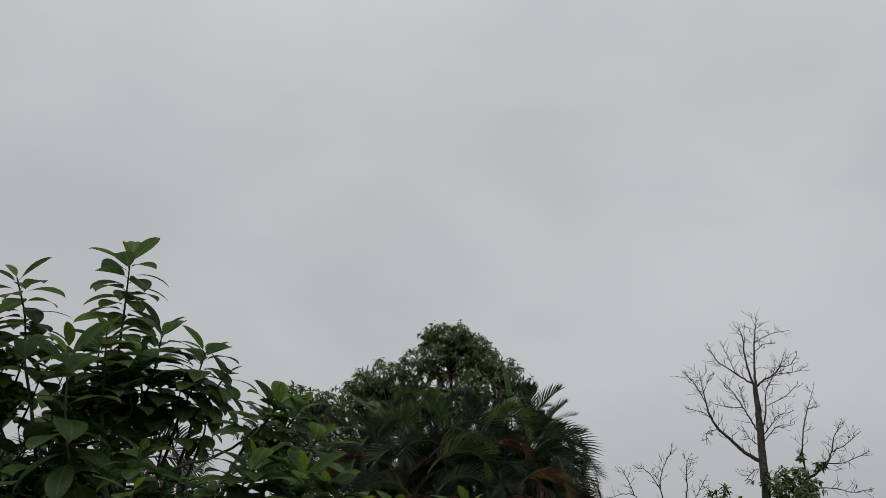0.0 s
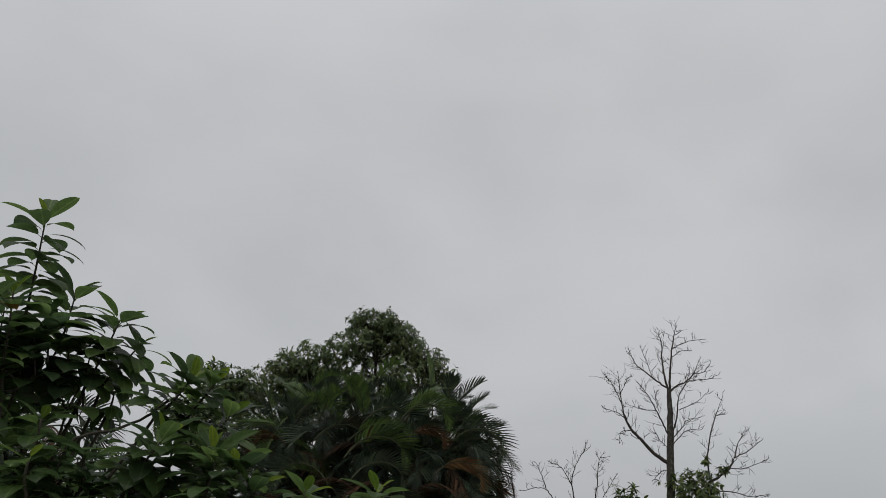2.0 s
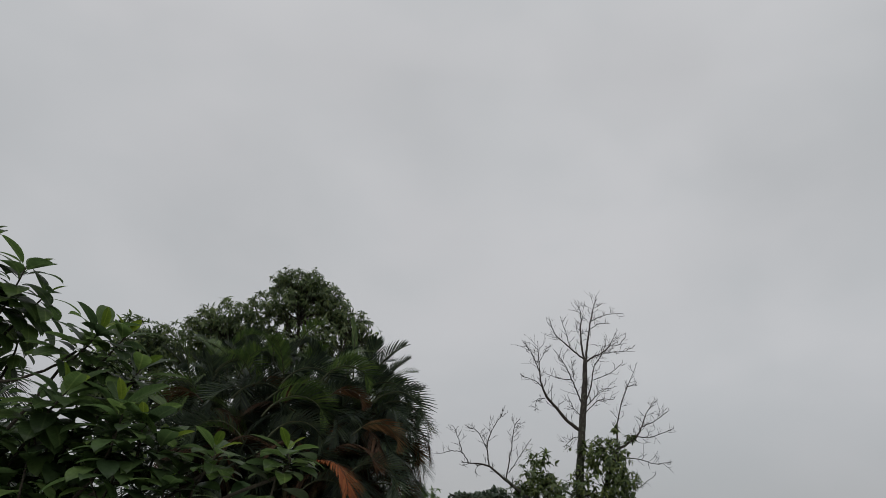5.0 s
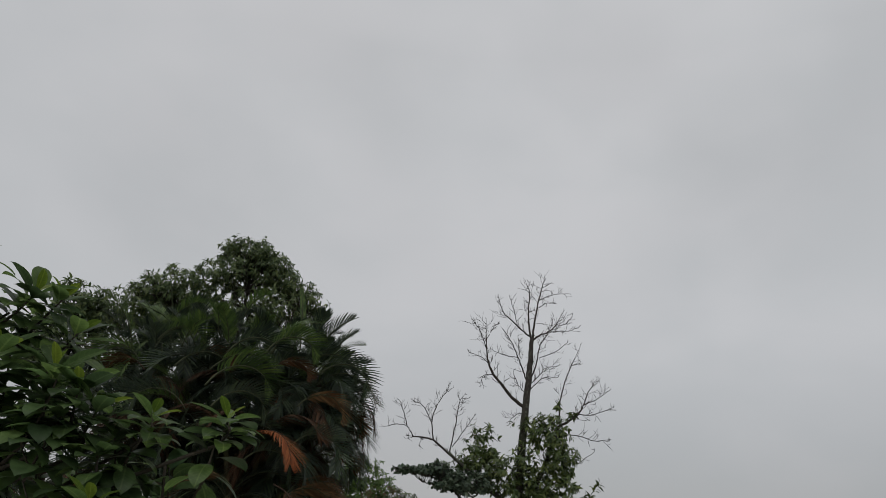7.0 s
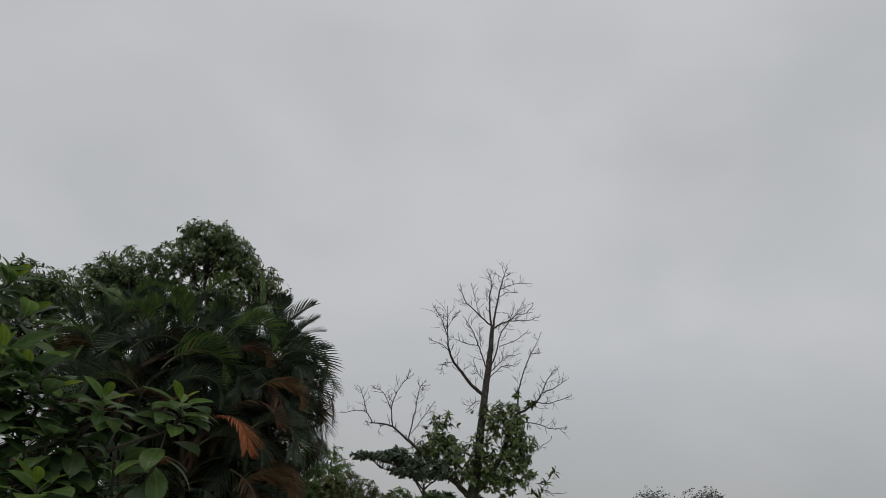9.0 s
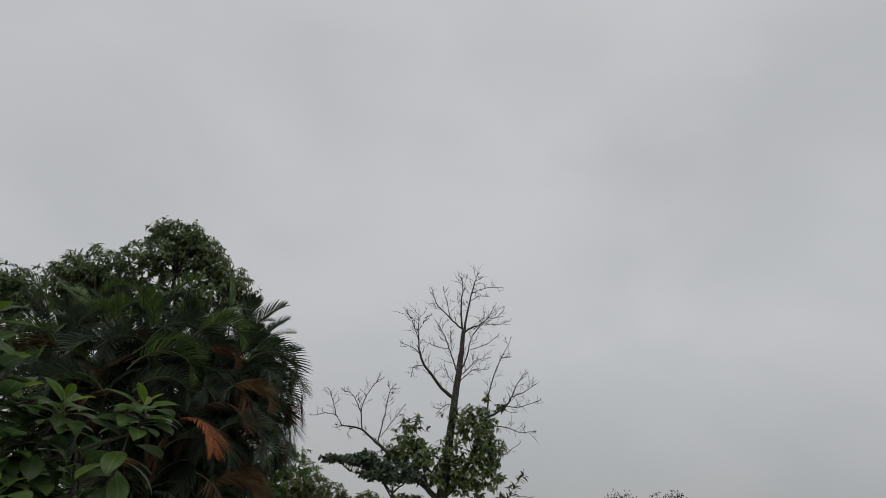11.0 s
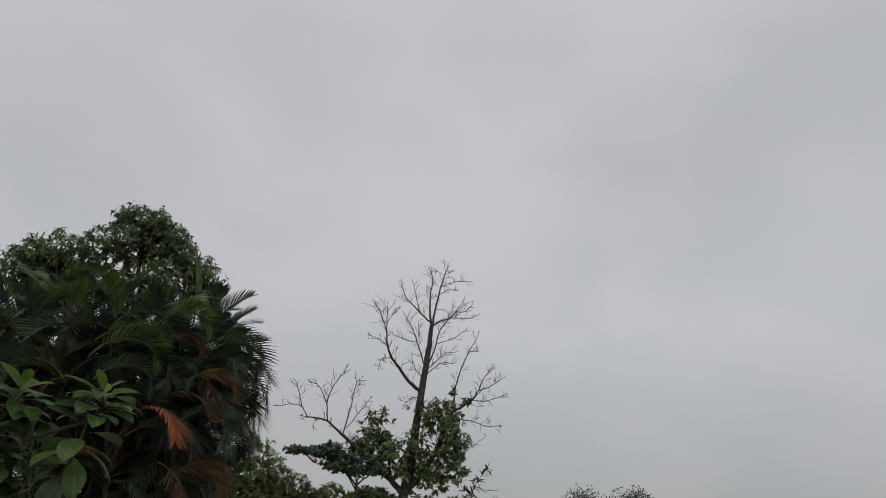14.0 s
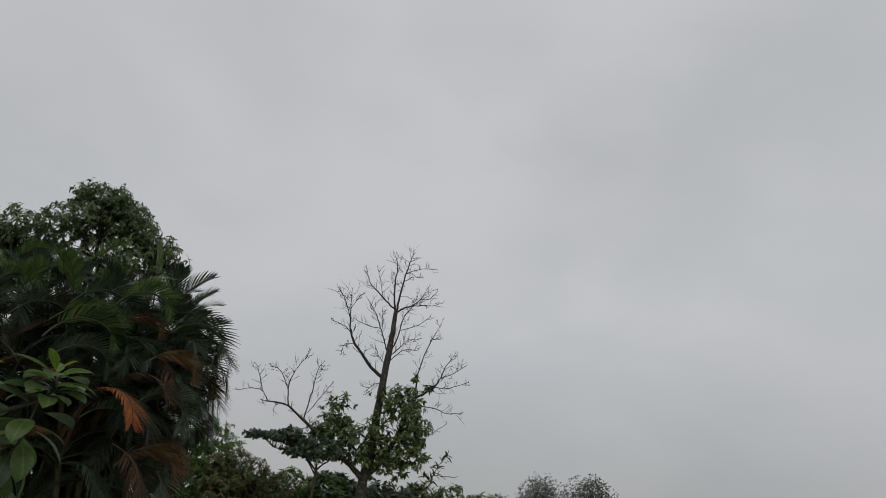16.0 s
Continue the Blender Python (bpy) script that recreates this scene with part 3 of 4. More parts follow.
frond(palms, RUST, (-0.26, -1.6, 2.76), -134, 34, 0, 0.84, "rust-orange dying frond")
frond(palms, OLD[1], (0.2, -1.7, 2.2), -130, -15, 10, 0.8, "dry brown hanging frond")
frond(palms, OLD[2], (0.9, -0.3, 3.75), -85, 20, 10, 0.85, "dry brown hanging frond")
frond(palms, OLD[1], (0.9, -0.1, 3.4), -95, 5, -10, 0.8, "dry brown hanging frond")
palm_clump("palm_clump", *polar(-43, 11.0), 43, [(0, 0, 3.2), (0.5, 0.2, 3.5), (-0.9, 0.1, 3.0), (0.1, -0.4, 2.3), (-1.6, -0.2, 2.7), (1.0, 0.3, 2.3), (1.9, 0.2, 2.2), (0.5, 0.0, 1.8), (-0.6, 0.0, 2.0), (1.4, 0.5, 2.6), (2.4, 0.3, 1.9), (3.0, 0.4, 2.1), (-1.4, 0.2, 1.9), (0.0, 0.5, 1.5), (1.6, 0.4, 1.6)], 5, "green feather palms behind the fig tree", 0.3, 9)


# ---- mango tree ----
def limb_part(parent, points, r0, r1, mat, sides=8, name="limb", wobble=0.0, steps=4, seed=0):
    line = curve_through(points, steps)
    if wobble:
        r = np.random.default_rng(seed)
        line[1:-1] += r.normal(0, wobble, (len(line) - 2, 3))
    h = Heap()
    h.tube(line, r0 + (r1 - r0) * np.linspace(0, 1, len(line)) ** 0.8, sides)
    return part(name, h.mesh(name, mat), parent), line


MANGO_BLADE = blade(5, 0.22, 0.42, lambda t: lance(t, 0.15))


def leafy_tree(name, x, y, turn, base, limbs, lobes, leaf, leaf_mat, bark, spacing, count, size, hang, seed, label, category="tree", trunk_r=0.16, inner=0.35, rough=0.22, twiggy=0.6):
    """A tree: trunk, limbs, twigs and a crown of leaf whorls over its lobes."""
    root = thing(name, x, y, 0, turn, label, category)
    _, t = limb_part(root, base, trunk_r, trunk_r * 0.6, bark, 10, "trunk", 0.01)
    spots = [t[-1]]
    for points in limbs:
        _, q = limb_part(root, points, trunk_r * 0.5, trunk_r * 0.12, bark, 7, "limb", 0.015)
        spots += list(q[2:])
    tips, outs = lobes_tips(lobes, spacing, seed, inner, rough)
    tw = Heap()
    twigs_to(tw, tips, spots, 0.010, seed + 1, twiggy, 0.8)
    part("twig_network", tw.mesh("twig_network", bark), root, kind="stuff")
    crown = Heap()
    rosettes(crown, tips, outs, leaf, count, size, hang, seed + 2)
    part("crown", crown.mesh("crown", leaf_mat, False), root, kind="stuff")
    return root


leafy_tree("mango_tree", *polar(-17, 15.5), 17, [(-0.4, 0.3, -0.1), (-0.3, 0.2, 2.0), (-0.2, 0.1, 3.8)],
    [[(-0.2, 0.1, 3.6), (-0.1, 0, 5.0), (-0.1, 0, 6.8)], [(-0.2, 0.1, 3.5), (-1.0, 0.1, 4.8), (-1.7, 0.1, 6.0)], [(-0.2, 0.1, 3.7), (0.6, 0, 5.0), (1.2, 0, 6.1)], [(-0.3, 0.2, 3.2), (-1.6, 0.2, 4.4), (-2.7, 0.3, 5.1)]],
    [(-0.38, 0, 6.90, 0.43, 0.56, 0.56), (-0.62, 0, 7.20, 0.20, 0.33, 0.20), (0.42, 0, 6.98, 0.28, 0.40, 0.26), (0.12, 0, 7.12, 0.25, 0.40, 0.26), (-0.08, 0, 7.24, 0.28, 0.40, 0.29), (0.29, 0, 6.79, 0.44, 0.59, 0.44), (-0.78, 0, 6.42, 0.45, 0.56, 0.44), (-1.42, 0, 6.22, 0.60, 0.60, 0.36), (-1.99, 0, 5.92, 0.41, 0.56, 0.31), (0.78, 0, 6.58, 0.30, 0.40, 0.34), (1.20, 0, 6.35, 0.25, 0.40, 0.34), (1.48, 0, 6.04, 0.16, 0.31, 0.29), (0.71, 0, 6.09, 0.60, 0.60, 0.52), (-0.25, 0, 5.77, 0.86, 0.60, 0.49), (-1.24, 0, 5.58, 0.69, 0.60, 0.49), (0.63, 0, 6.92, 0.11, 0.26, 0.13), (-2.20, 0.20, 5.60, 0.5, 0.6, 0.42)],
    MANGO_BLADE, MANGO_LEAF, DARK_BARK, 0.14, 11, 0.128, 0.6, 41, "tall dense dark green mango tree behind the palms", rough=0.34)
leafy_tree("mango_tree", *polar(-29, 16.0), 29, [(0.3, 0.3, -0.1), (0.2, 0.2, 2.0), (0.1, 0.1, 3.6)],
    [[(0.1, 0.1, 3.4), (0.1, 0, 4.3), (0.1, 0, 5.6)], [(0.1, 0.1, 3.4), (-0.4, 0, 4.2), (-0.6, 0.1, 4.8)]],
    [(0.05, 0, 5.55, 0.5, 0.55, 0.45), (0.5, 0, 5.3, 0.4, 0.5, 0.4), (-0.5, 0.1, 4.7, 0.7, 0.6, 0.5), (0.3, 0, 4.4, 0.9, 0.7, 0.7)],
    MANGO_BLADE, MANGO_LEAF, DARK_BARK, 0.165, 11, 0.175, 0.5, 47, "smaller mango tree with open drooping leaf tufts", rough=0.3)

# ---- bare tree ----
bare = thing("bare_tree", *polar(5, 18.0), 0, -5, "half-dead tree, bare brown upper twigs above green foliage", "tree")
twig_rng = np.random.default_rng(77)


def grow(heap, at, way, length, radius, level, r):
    """A crooked twig that turns upwards and forks."""
    n = 5
    pts = [np.array(at)]
    d = unit(way)
    bend = r.normal(0, 0.10, 3) + (0, 0, 0.12)
    for i in range(n):
        d = unit(d + r.normal(0, 0.06, 3) + bend)
        pts.append(pts[-1] + d * length / n)
    heap.tube(pts, np.linspace(radius, radius * 0.5, n + 1), 4)
    if level > 0:
        for k in range(r.integers(1, 4)):
            i = r.integers(1, n)
            side = unit(np.cross(d, r.normal(0, 1, 3)))
            grow(heap, pts[i], unit(d * 0.8 + side * r.uniform(0.5, 0.9)), length * r.uniform(0.5, 0.95), radius * 0.75, level - 1, r)


def bough(points, r0, r1, twigs=6, span=0.42, depth=0.0, mat=DEAD_BARK, level=1):
    """A limb of the bare tree through points (across, up), bending to depth metres behind the trunk's plane, with its twigs."""
    n = len(points)
    line3 = [(u, depth * (i / (n - 1)) ** 1.2, z) for i, (u, z) in enumerate(points)]
    ob, line = limb_part(bare, line3, r0 * 1.15, max(r1, 0.0065), mat, 6, "limb", 0.006, 5, len(bare.children))
    if twigs:
        h = Heap()
        for k in range(round(twigs * 1.65)):
            q = 0.2 + 0.78 * (k + twig_rng.random()) / round(twigs * 1.65)
            i = min(int(q * (len(line) - 1)), len(line) - 2)
            fwd = unit(line[i + 1] - line[i])
            side = unit(np.cross(fwd, twig_rng.normal(0, 1, 3) * (0.6, 1.0, 0.6)))
            grow(h, line[i], fwd * 0.7 + side, span * twig_rng.uniform(0.45, 0.95), min(0.0075, max(0.0052, r1 * 0.85)), level, twig_rng)
        grow(h, line[-1], line[-1] - line[-2], span * 0.35, min(0.009, max(0.0058, r1)), level, twig_rng)
        part("twig_spray", h.mesh("twig_spray", mat), ob, kind="stuff")


h = Heap()
trunk_line = curve_through([(-0.10, 0, -0.1), (-0.04, 0, 1.2), (0.0, 0, 2.4), (0.10, 0, 3.0), (0.14, 0, 4.0), (0.19, 0, 5.0), (0.23, 0, 5.6), (0.25, 0, 6.1), (0.27, 0, 6.64)], 6)
trunk_line[1:-1] += np.random.default_rng(4).normal(0, 0.006, (len(trunk_line) - 2, 3))
h.tube(trunk_line, np.interp(trunk_line[:, 2], (0, 2.4, 4.5, 5.6, 6.64), (0.15, 0.112, 0.090, 0.076, 0.050)), 12)
part("trunk", h.mesh("trunk", MOSS_BARK), bare, "brown trunk with green moss on its lower half")
# leaders and limbs round the top
bough([(0.25, 6.6), (0.17, 7.09), (0.16, 7.56), (0.16, 7.90), (0.09, 8.08)], 0.028, 0.007, 9, 0.34, 0.1)
bough([(0.29, 6.6), (0.33, 7.1), (0.41, 7.64), (0.48, 7.97), (0.52, 8.12)], 0.030, 0.007, 9, 0.34, -0.1)
bough([(0.27, 6.62), (0.0, 6.82), (-0.29, 7.05), (-0.48, 7.22), (-0.6, 7.5)], 0.022, 0.006, 8, 0.38, -0.3)
bough([(-0.10, 6.9), (-0.20, 7.25), (-0.33, 7.6)], 0.009, 0.005, 3, 0.3, -0.2)
bough([(0.27, 6.55), (0.47, 6.74), (0.66, 6.84), (0.86, 7.05), (1.05, 7.45)], 0.026, 0.006, 10, 0.40, 0.3)
bough([(0.65, 6.83), (0.96, 6.88), (1.21, 6.92), (1.37, 7.03)], 0.010, 0.005, 4, 0.30, 0.3)
bough([(0.84, 7.01), (1.09, 7.03), (1.26, 7.23)], 0.008, 0.005, 3, 0.28, -0.1)
bough([(0.41, 7.64), (0.74, 7.84), (1.15, 7.94)], 0.009, 0.004, 4, 0.28, 0.2)
bough([(0.38, 7.43), (0.60, 7.55), (0.78, 7.52)], 0.008, 0.004, 3, 0.26, -0.2)
# middle of the trunk
bough([(0.22, 5.45), (0.40, 5.93), (0.47, 6.38), (0.63, 6.66), (0.76, 6.95)], 0.022, 0.006, 9, 0.36, -0.35)
bough([(0.46, 6.12), (0.86, 6.29), (1.14, 6.50)], 0.008, 0.004, 3, 0.26, -0.2)
bough([(0.21, 5.4), (0.5, 5.72), (0.64, 5.94), (0.94, 6.04)], 0.013, 0.004, 6, 0.32, 0.4)
bough([(0.21, 5.25), (0.56, 5.58), (0.90, 5.57)], 0.011, 0.004, 5, 0.30, -0.4)
bough([(0.20, 5.5), (0.07, 5.80), (-0.07, 6.11), (-0.23, 6.42), (-0.40, 6.66)], 0.020, 0.005, 9, 0.36, -0.3)
bough([(-0.07, 6.11), (-0.35, 6.16), (-0.66, 6.28)], 0.009, 0.004, 4, 0.28, 0.2)
bough([(0.0, 6.1), (-0.06, 6.45), (0.0, 6.68)], 0.008, 0.004, 3, 0.25, 0.3)
bough([(0.20, 5.2), (0.0, 5.35), (-0.15, 5.6)], 0.009, 0.004, 5, 0.28, -0.4)
# big limb that swings out and up
bough([(0.18, 4.86), (-0.12, 5.04), (-0.45, 5.40), (-0.68, 5.66), (-0.82, 5.98)], 0.044, 0.024, 5, 0.34, -0.2)
bough([(-0.80, 5.92), (-0.86, 6.28), (-0.89, 6.67), (-0.91, 6.95)], 0.021, 0.006, 9, 0.34, -0.1)
bough([(-0.80, 5.92), (-0.98, 6.08), (-1.30, 6.19)], 0.011, 0.004, 3, 0.25, 0.1)
bough([(-0.86, 6.28), (-1.05, 6.72), (-1.22, 6.92)], 0.012, 0.005, 5, 0.30, -0.2)
bough([(-0.87, 6.54), (-0.74, 6.85), (-0.66, 7.0)], 0.009, 0.004, 3, 0.25, 0.2)
bough([(-0.66, 5.64), (-0.90, 5.62), (-0.96, 5.42)], 0.009, 0.004, 4, 0.26, 0.2)
bough([(0.16, 4.75), (-0.05, 4.65), (-0.22, 4.45)], 0.008, 0.004, 4, 0.28, -0.3)
# limb towards the open side
bough([(0.03, 2.45), (0.32, 2.82), (0.56, 3.2), (0.80, 3.90), (1.02, 4.5)], 0.075, 0.035, 3, 0.3, -0.3, MOSS_BARK)
bough([(1.0, 4.45), (1.41, 4.76), (1.57, 5.0), (1.70, 5.37), (1.90, 5.70)], 0.032, 0.006, 10, 0.38, 0.2)
bough([(1.01, 4.48), (1.01, 4.98), (1.09, 5.46), (1.26, 5.96), (1.45, 6.38)], 0.022, 0.005, 9, 0.32, -0.2)
bough([(1.26, 5.98), (1.50, 6.05)], 0.006, 0.004, 2, 0.2, 0.1)
bough([(1.45, 4.80), (1.76, 4.78), (2.20, 4.95)], 0.012, 0.004, 5, 0.30, -0.2)
bough([(1.57, 5.03), (1.89, 5.19), (2.18, 5.43)], 0.012, 0.004, 5, 0.30, 0.2)
bough([(1.0, 4.3), (1.55, 4.26), (1.84, 4.18), (2.13, 4.22)], 0.012, 0.004, 6, 0.30, -0.1)
bough([(0.75, 3.7), (1.22, 3.69), (1.46, 3.65), (1.85, 3.95)], 0.011, 0.004, 3, 0.26, 0.1)
bough([(0.45, 2.2), (1.2, 2.25), (1.56, 2.46), (1.66, 2.75), (1.95, 3.25)], 0.018, 0.005, 4, 0.24, 0.0)
bough([(1.64, 2.70), (2.15, 2.71)], 0.007, 0.004, 2, 0.2, 0.0)
# low limb with bare ends
bough([(0.0, 2.43), (-0.33, 2.71), (-0.70, 2.95), (-1.17, 3.3), (-1.58, 3.62)], 0.07, 0.035, 3, 0.3, -0.4, MOSS_BARK)
bough([(-1.56, 3.60), (-2.02, 3.93), (-2.30, 3.98), (-2.55, 3.99)], 0.030, 0.014, 4, 0.34, 0.0)
bough([(-2.52, 3.99), (-2.70, 4.22), (-2.95, 4.26), (-3.30, 4.19)], 0.012, 0.005, 3, 0.22, 0.1)
bough([(-2.70, 4.23), (-2.82, 4.58), (-2.92, 4.80)], 0.010, 0.004, 4, 0.26, -0.1)
bough([(-2.02, 3.93), (-2.09, 4.34), (-2.06, 4.65), (-1.90, 5.03), (-1.72, 5.22)], 0.017, 0.005, 8, 0.34, 0.2)
bough([(-2.09, 4.34), (-2.32, 4.72), (-2.55, 4.80)], 0.010, 0.004, 5, 0.30, -0.2)
bough([(-1.60, 3.65), (-1.51, 4.30), (-1.46, 4.80), (-1.38, 5.0)], 0.016, 0.005, 8, 0.32, -0.1)
bough([(-1.55, 3.8), (-1.28, 4.25), (-1.08, 4.60)], 0.009, 0.004, 4, 0.26, 0.2)

LANCE_BLADE = blade(5, 0.2, 0.35, lambda t: lance(t, 0.16))
LIVE_LOBES = [(-0.85, -0.2, 3.85, 0.40, 0.4, 0.50), (-0.5, -0.2, 3.45, 0.50, 0.4, 0.48), (-1.15, -0.2, 3.45, 0.35, 0.4, 0.25), (0.45, -0.1, 4.35, 0.42, 0.4, 0.42), (0.9, -0.2, 4.3, 0.45, 0.4, 0.45), (1.05, -0.2, 3.7, 0.45, 0.4, 0.5), (0.3, -0.2, 3.55, 0.45, 0.4, 0.42), (0.8, -0.2, 3.0, 0.6, 0.4, 0.40), (0.1, -0.2, 2.95, 0.6, 0.4, 0.3), (1.2, -0.1, 3.25, 0.25, 0.3, 0.30), (1.32, 0.0, 4.78, 0.12, 0.15, 0.13), (0.95, -0.1, 5.0, 0.10, 0.12, 0.1)]
tips, outs = lobes_tips(LIVE_LOBES, 0.18, 91, 0.5, 0.40)
h = Heap()
rosettes(h, tips, outs, LANCE_BLADE, 9, 0.165, 0.6, 92)
sprout = np.array([(1.62, 0, 2.6), (1.70, 0.05, 2.78), (1.76, 0, 2.95), (1.85, 0, 3.1), (1.5, 0, 2.5), (1.95, 0, 3.2), (1.45, 0, 2.7), (1.3, 0.1, 2.85)])
rosettes(h, sprout, np.tile((0.3, 0.2, 1.0), (8, 1)), LANCE_BLADE, 9, 0.2, 0.3, 93)
part("foliage", h.mesh("foliage", LIVE_LEAF, False), bare, "green lance-shaped leaves in drooping tufts", "stuff")
h = Heap()
twigs_to(h, tips, [(-0.4, -0.2, 2.8), (-0.8, -0.2, 3.1), (0.12, -0.1, 3.4), (0.15, 0, 4.0), (0.4, -0.2, 3.0), (0.7, -0.2, 3.6), (0.95, -0.3, 4.3)], 0.010, 94, 0.7, 0.5)
part("twig_network", h.mesh("twig_network", MOSS_BARK), bare, kind="stuff")

# ---- small tree with level branches ----
ROUND_BLADE = blade(4, 0.15, 0.2, roundish)
leafy_tree("layered_tree", *polar(5, 17.6), -5, [(-1.05, 0, -0.1), (-1.1, 0, 1.4), (-1.1, 0, 2.6)],
    [[(-1.1, 0, 2.4), (-1.5, -0.1, 2.85), (-2.1, -0.1, 2.9)], [(-1.1, 0, 2.5), (-1.7, 0, 3.0), (-2.85, 0, 3.2)], [(-1.1, 0, 2.5), (-0.8, 0, 2.8), (-0.5, 0, 3.0)]],
    [(-2.6, 0, 3.17, 0.28, 0.3, 0.07), (-2.1, 0, 3.18, 0.38, 0.4, 0.09), (-1.75, 0, 3.27, 0.28, 0.3, 0.12), (-1.5, 0, 3.1, 0.45, 0.4, 0.16), (-1.0, 0, 2.98, 0.5, 0.4, 0.25), (-1.4, 0, 2.88, 0.6, 0.4, 0.08)],
    ROUND_BLADE, ROUND_LEAF, DARK_BARK, 0.115, 7, 0.115, 0.15, 61, "small tree with dark round leaves on level branches", trunk_r=0.045, inner=0.5)


# ---- bushes ----
def bush(bearing, far, lobes, leaf, mat, spacing, count, size, hang, seed, label):
    x, y = polar(bearing, far)
    low = lobes[0]
    stems = [[(low[0] * 0.5, 0, 0.4), ((low[0] + q[0]) / 2, q[1] * 0.6, q[2] * 0.6), q[:3]] for q in lobes]
    made = leafy_tree("bush", x, y, -bearing, [(low[0] * 0.5, 0, -0.1), (low[0] * 0.5, 0, 0.3), (low[0] * 0.5, 0, 0.6)], stems, lobes, leaf, mat, DARK_BARK, spacing, count, size, hang, seed, label, "bush", 0.07, 0.3, 0.14, 0.2)
    return tagged(made, group="bushes along the yard")


bush(-6.2, 19.0, [(0.0, 0, 2.35, 0.85, 0.7, 1.05), (-0.75, 0.1, 2.30, 0.8, 0.7, 1.15), (0.4, -0.2, 1.5, 0.6, 0.6, 0.9)], LANCE_BLADE, BUSH_LEAF, 0.105, 11, 0.115, 0.45, 71, "light green leafy bush beside the palms")
bush(-3.7, 18.6, [(0, 0, 1.95, 0.7, 0.6, 0.85), (0.7, 0.1, 1.7, 0.65, 0.6, 0.75), (-0.5, -0.2, 1.8, 0.5, 0.5, 0.9)], LANCE_BLADE, BUSH_RED, 0.115, 9, 0.125, 0.4, 72, "bush with reddish brown and green leaves")
bush(0.0, 19.5, [(0, 0, 1.8, 0.8, 0.7, 0.72), (-0.9, 0.1, 1.6, 0.7, 0.7, 0.7), (0.9, 0, 1.85, 0.7, 0.7, 0.72)], LANCE_BLADE, BUSH_LEAF, 0.125, 10, 0.15, 0.4, 73, "low green bush of long leaves")
bush(5.5, 19.6, [(0, 0, 1.8, 0.9, 0.7, 0.75), (1.0, 0.1, 1.75, 0.8, 0.7, 0.72), (-0.9, 0, 1.8, 0.7, 0.7, 0.75)], ROUND_BLADE, ROUND_LEAF, 0.13, 8, 0.16, 0.3, 74, "low dark green bush of round leaves")
bush(12.0, 19.8, [(0, 0, 1.95, 0.7, 0.7, 0.68), (0.8, 0.1, 1.85, 0.6, 0.7, 0.68), (-0.9, 0, 1.85, 0.6, 0.7, 0.75), (-1.8, 0, 1.8, 0.6, 0.6, 0.7)], LANCE_BLADE, LIVE_LEAF, 0.18, 9, 0.2, 0.75, 75, "low bush with long hanging leaf fingers")

# ---- distant trees ----
FAR_BLADE = blade(3, 0.1, 0.2, roundish)


def far_tree(bearing, far, top, half, seed, label):
    x, y = polar(bearing, far)
    r = np.random.default_rng(seed)
    z = top - half * 0.9
    lobes = [(0, 0, z, half, half, half * 0.85), (-half * 0.4, 0, z - half * 0.5, half * 0.8, half, half * 0.7), (half * 0.4, 0, z - half * 0.5, half * 0.8, half, half * 0.7), (r.uniform(-1, 1) * 0.5, 0, z + half * 0.25, half * 0.6, half * 0.6, half * 0.6)]
    limbs = [[(0, 0, z * 0.45), (q[0] * 0.5, 0, z * 0.75), (q[0], 0, q[2] + half * 0.3)] for q in lobes]
    made = leafy_tree("far_tree", x, y, -bearing, [(0, 0, -0.1), (0.1, 0, z * 0.3), (0, 0, z * 0.5)], limbs, lobes, FAR_BLADE, FAR_HAZE_LEAF, DARK_BARK, 0.29, 7, 0.20, 0.2, seed, label, "tree", 0.22, 0.6, 0.20)
    return tagged(made, group="distant trees")


far_tree(18.3, 100, 8.9, 3.0, 81, "distant round tree, dark green with haze put into its colour")
far_tree(21.8, 100, 9.5, 3.3, 82, "distant round tree with see-through crown")
far_tree(15.2, 100, 6.0, 1.8, 83, "distant low tree, dark green")

# ---- fig tree ----
FIG_AT = (-2.75, 3.25)
fig = thing("fig_tree", *FIG_AT, 0, 0, "large-leaved green fig tree with glossy leaves and pale young tips", "tree")
fig_rng = np.random.default_rng(101)


def fig_blade(wide, lift, arch, cup, twist, bow):
    """A fig leaf of unit length along +y: a thin stalk that rises, then a broad blade that arches over to a short drip tip."""
    s = np.array((0, 0.07, 0.14, 0.19, 0.27, 0.38, 0.50, 0.62, 0.74, 0.84, 0.91, 0.95, 0.975, 1.0))
    q = np.clip((s - 0.14) / 0.82, 0, 1)
    w = np.where(s <= 0.14, 0.011, wide * np.sin(math.pi * np.clip(q, 0.012, 0.985) ** 1.12) ** 0.62)
    w[-2:] = 0.014, 0.002
    tilt = lift - arch * s**1.25 - np.where(s > 0.93, 0.35, 0)
    step = np.diff(s, prepend=0)
    y, z = np.cumsum(step * np.cos(tilt)), np.cumsum(step * np.sin(tilt))
    x = bow * s * s
    roll = twist * s
    rise = cup * w * (1 - 0.3 * s)
    v = np.zeros((len(s), 5, 3))
    for k, e in enumerate((-1, -0.55, 0, 0.55, 1)):
        up = rise * abs(e) - 0.35 * rise * e * e + w * e * np.sin(roll)
        v[:, k] = np.stack([x + w * e * np.cos(roll), y - up * np.sin(tilt), z + up * np.cos(tilt)], 1)
    f = [(5 * i + k, 5 * i + k + 1, 5 * i + k + 6, 5 * i + k + 5) for i in range(len(s) - 1) for k in range(4)]
    return v.reshape(-1, 3), np.array(f)


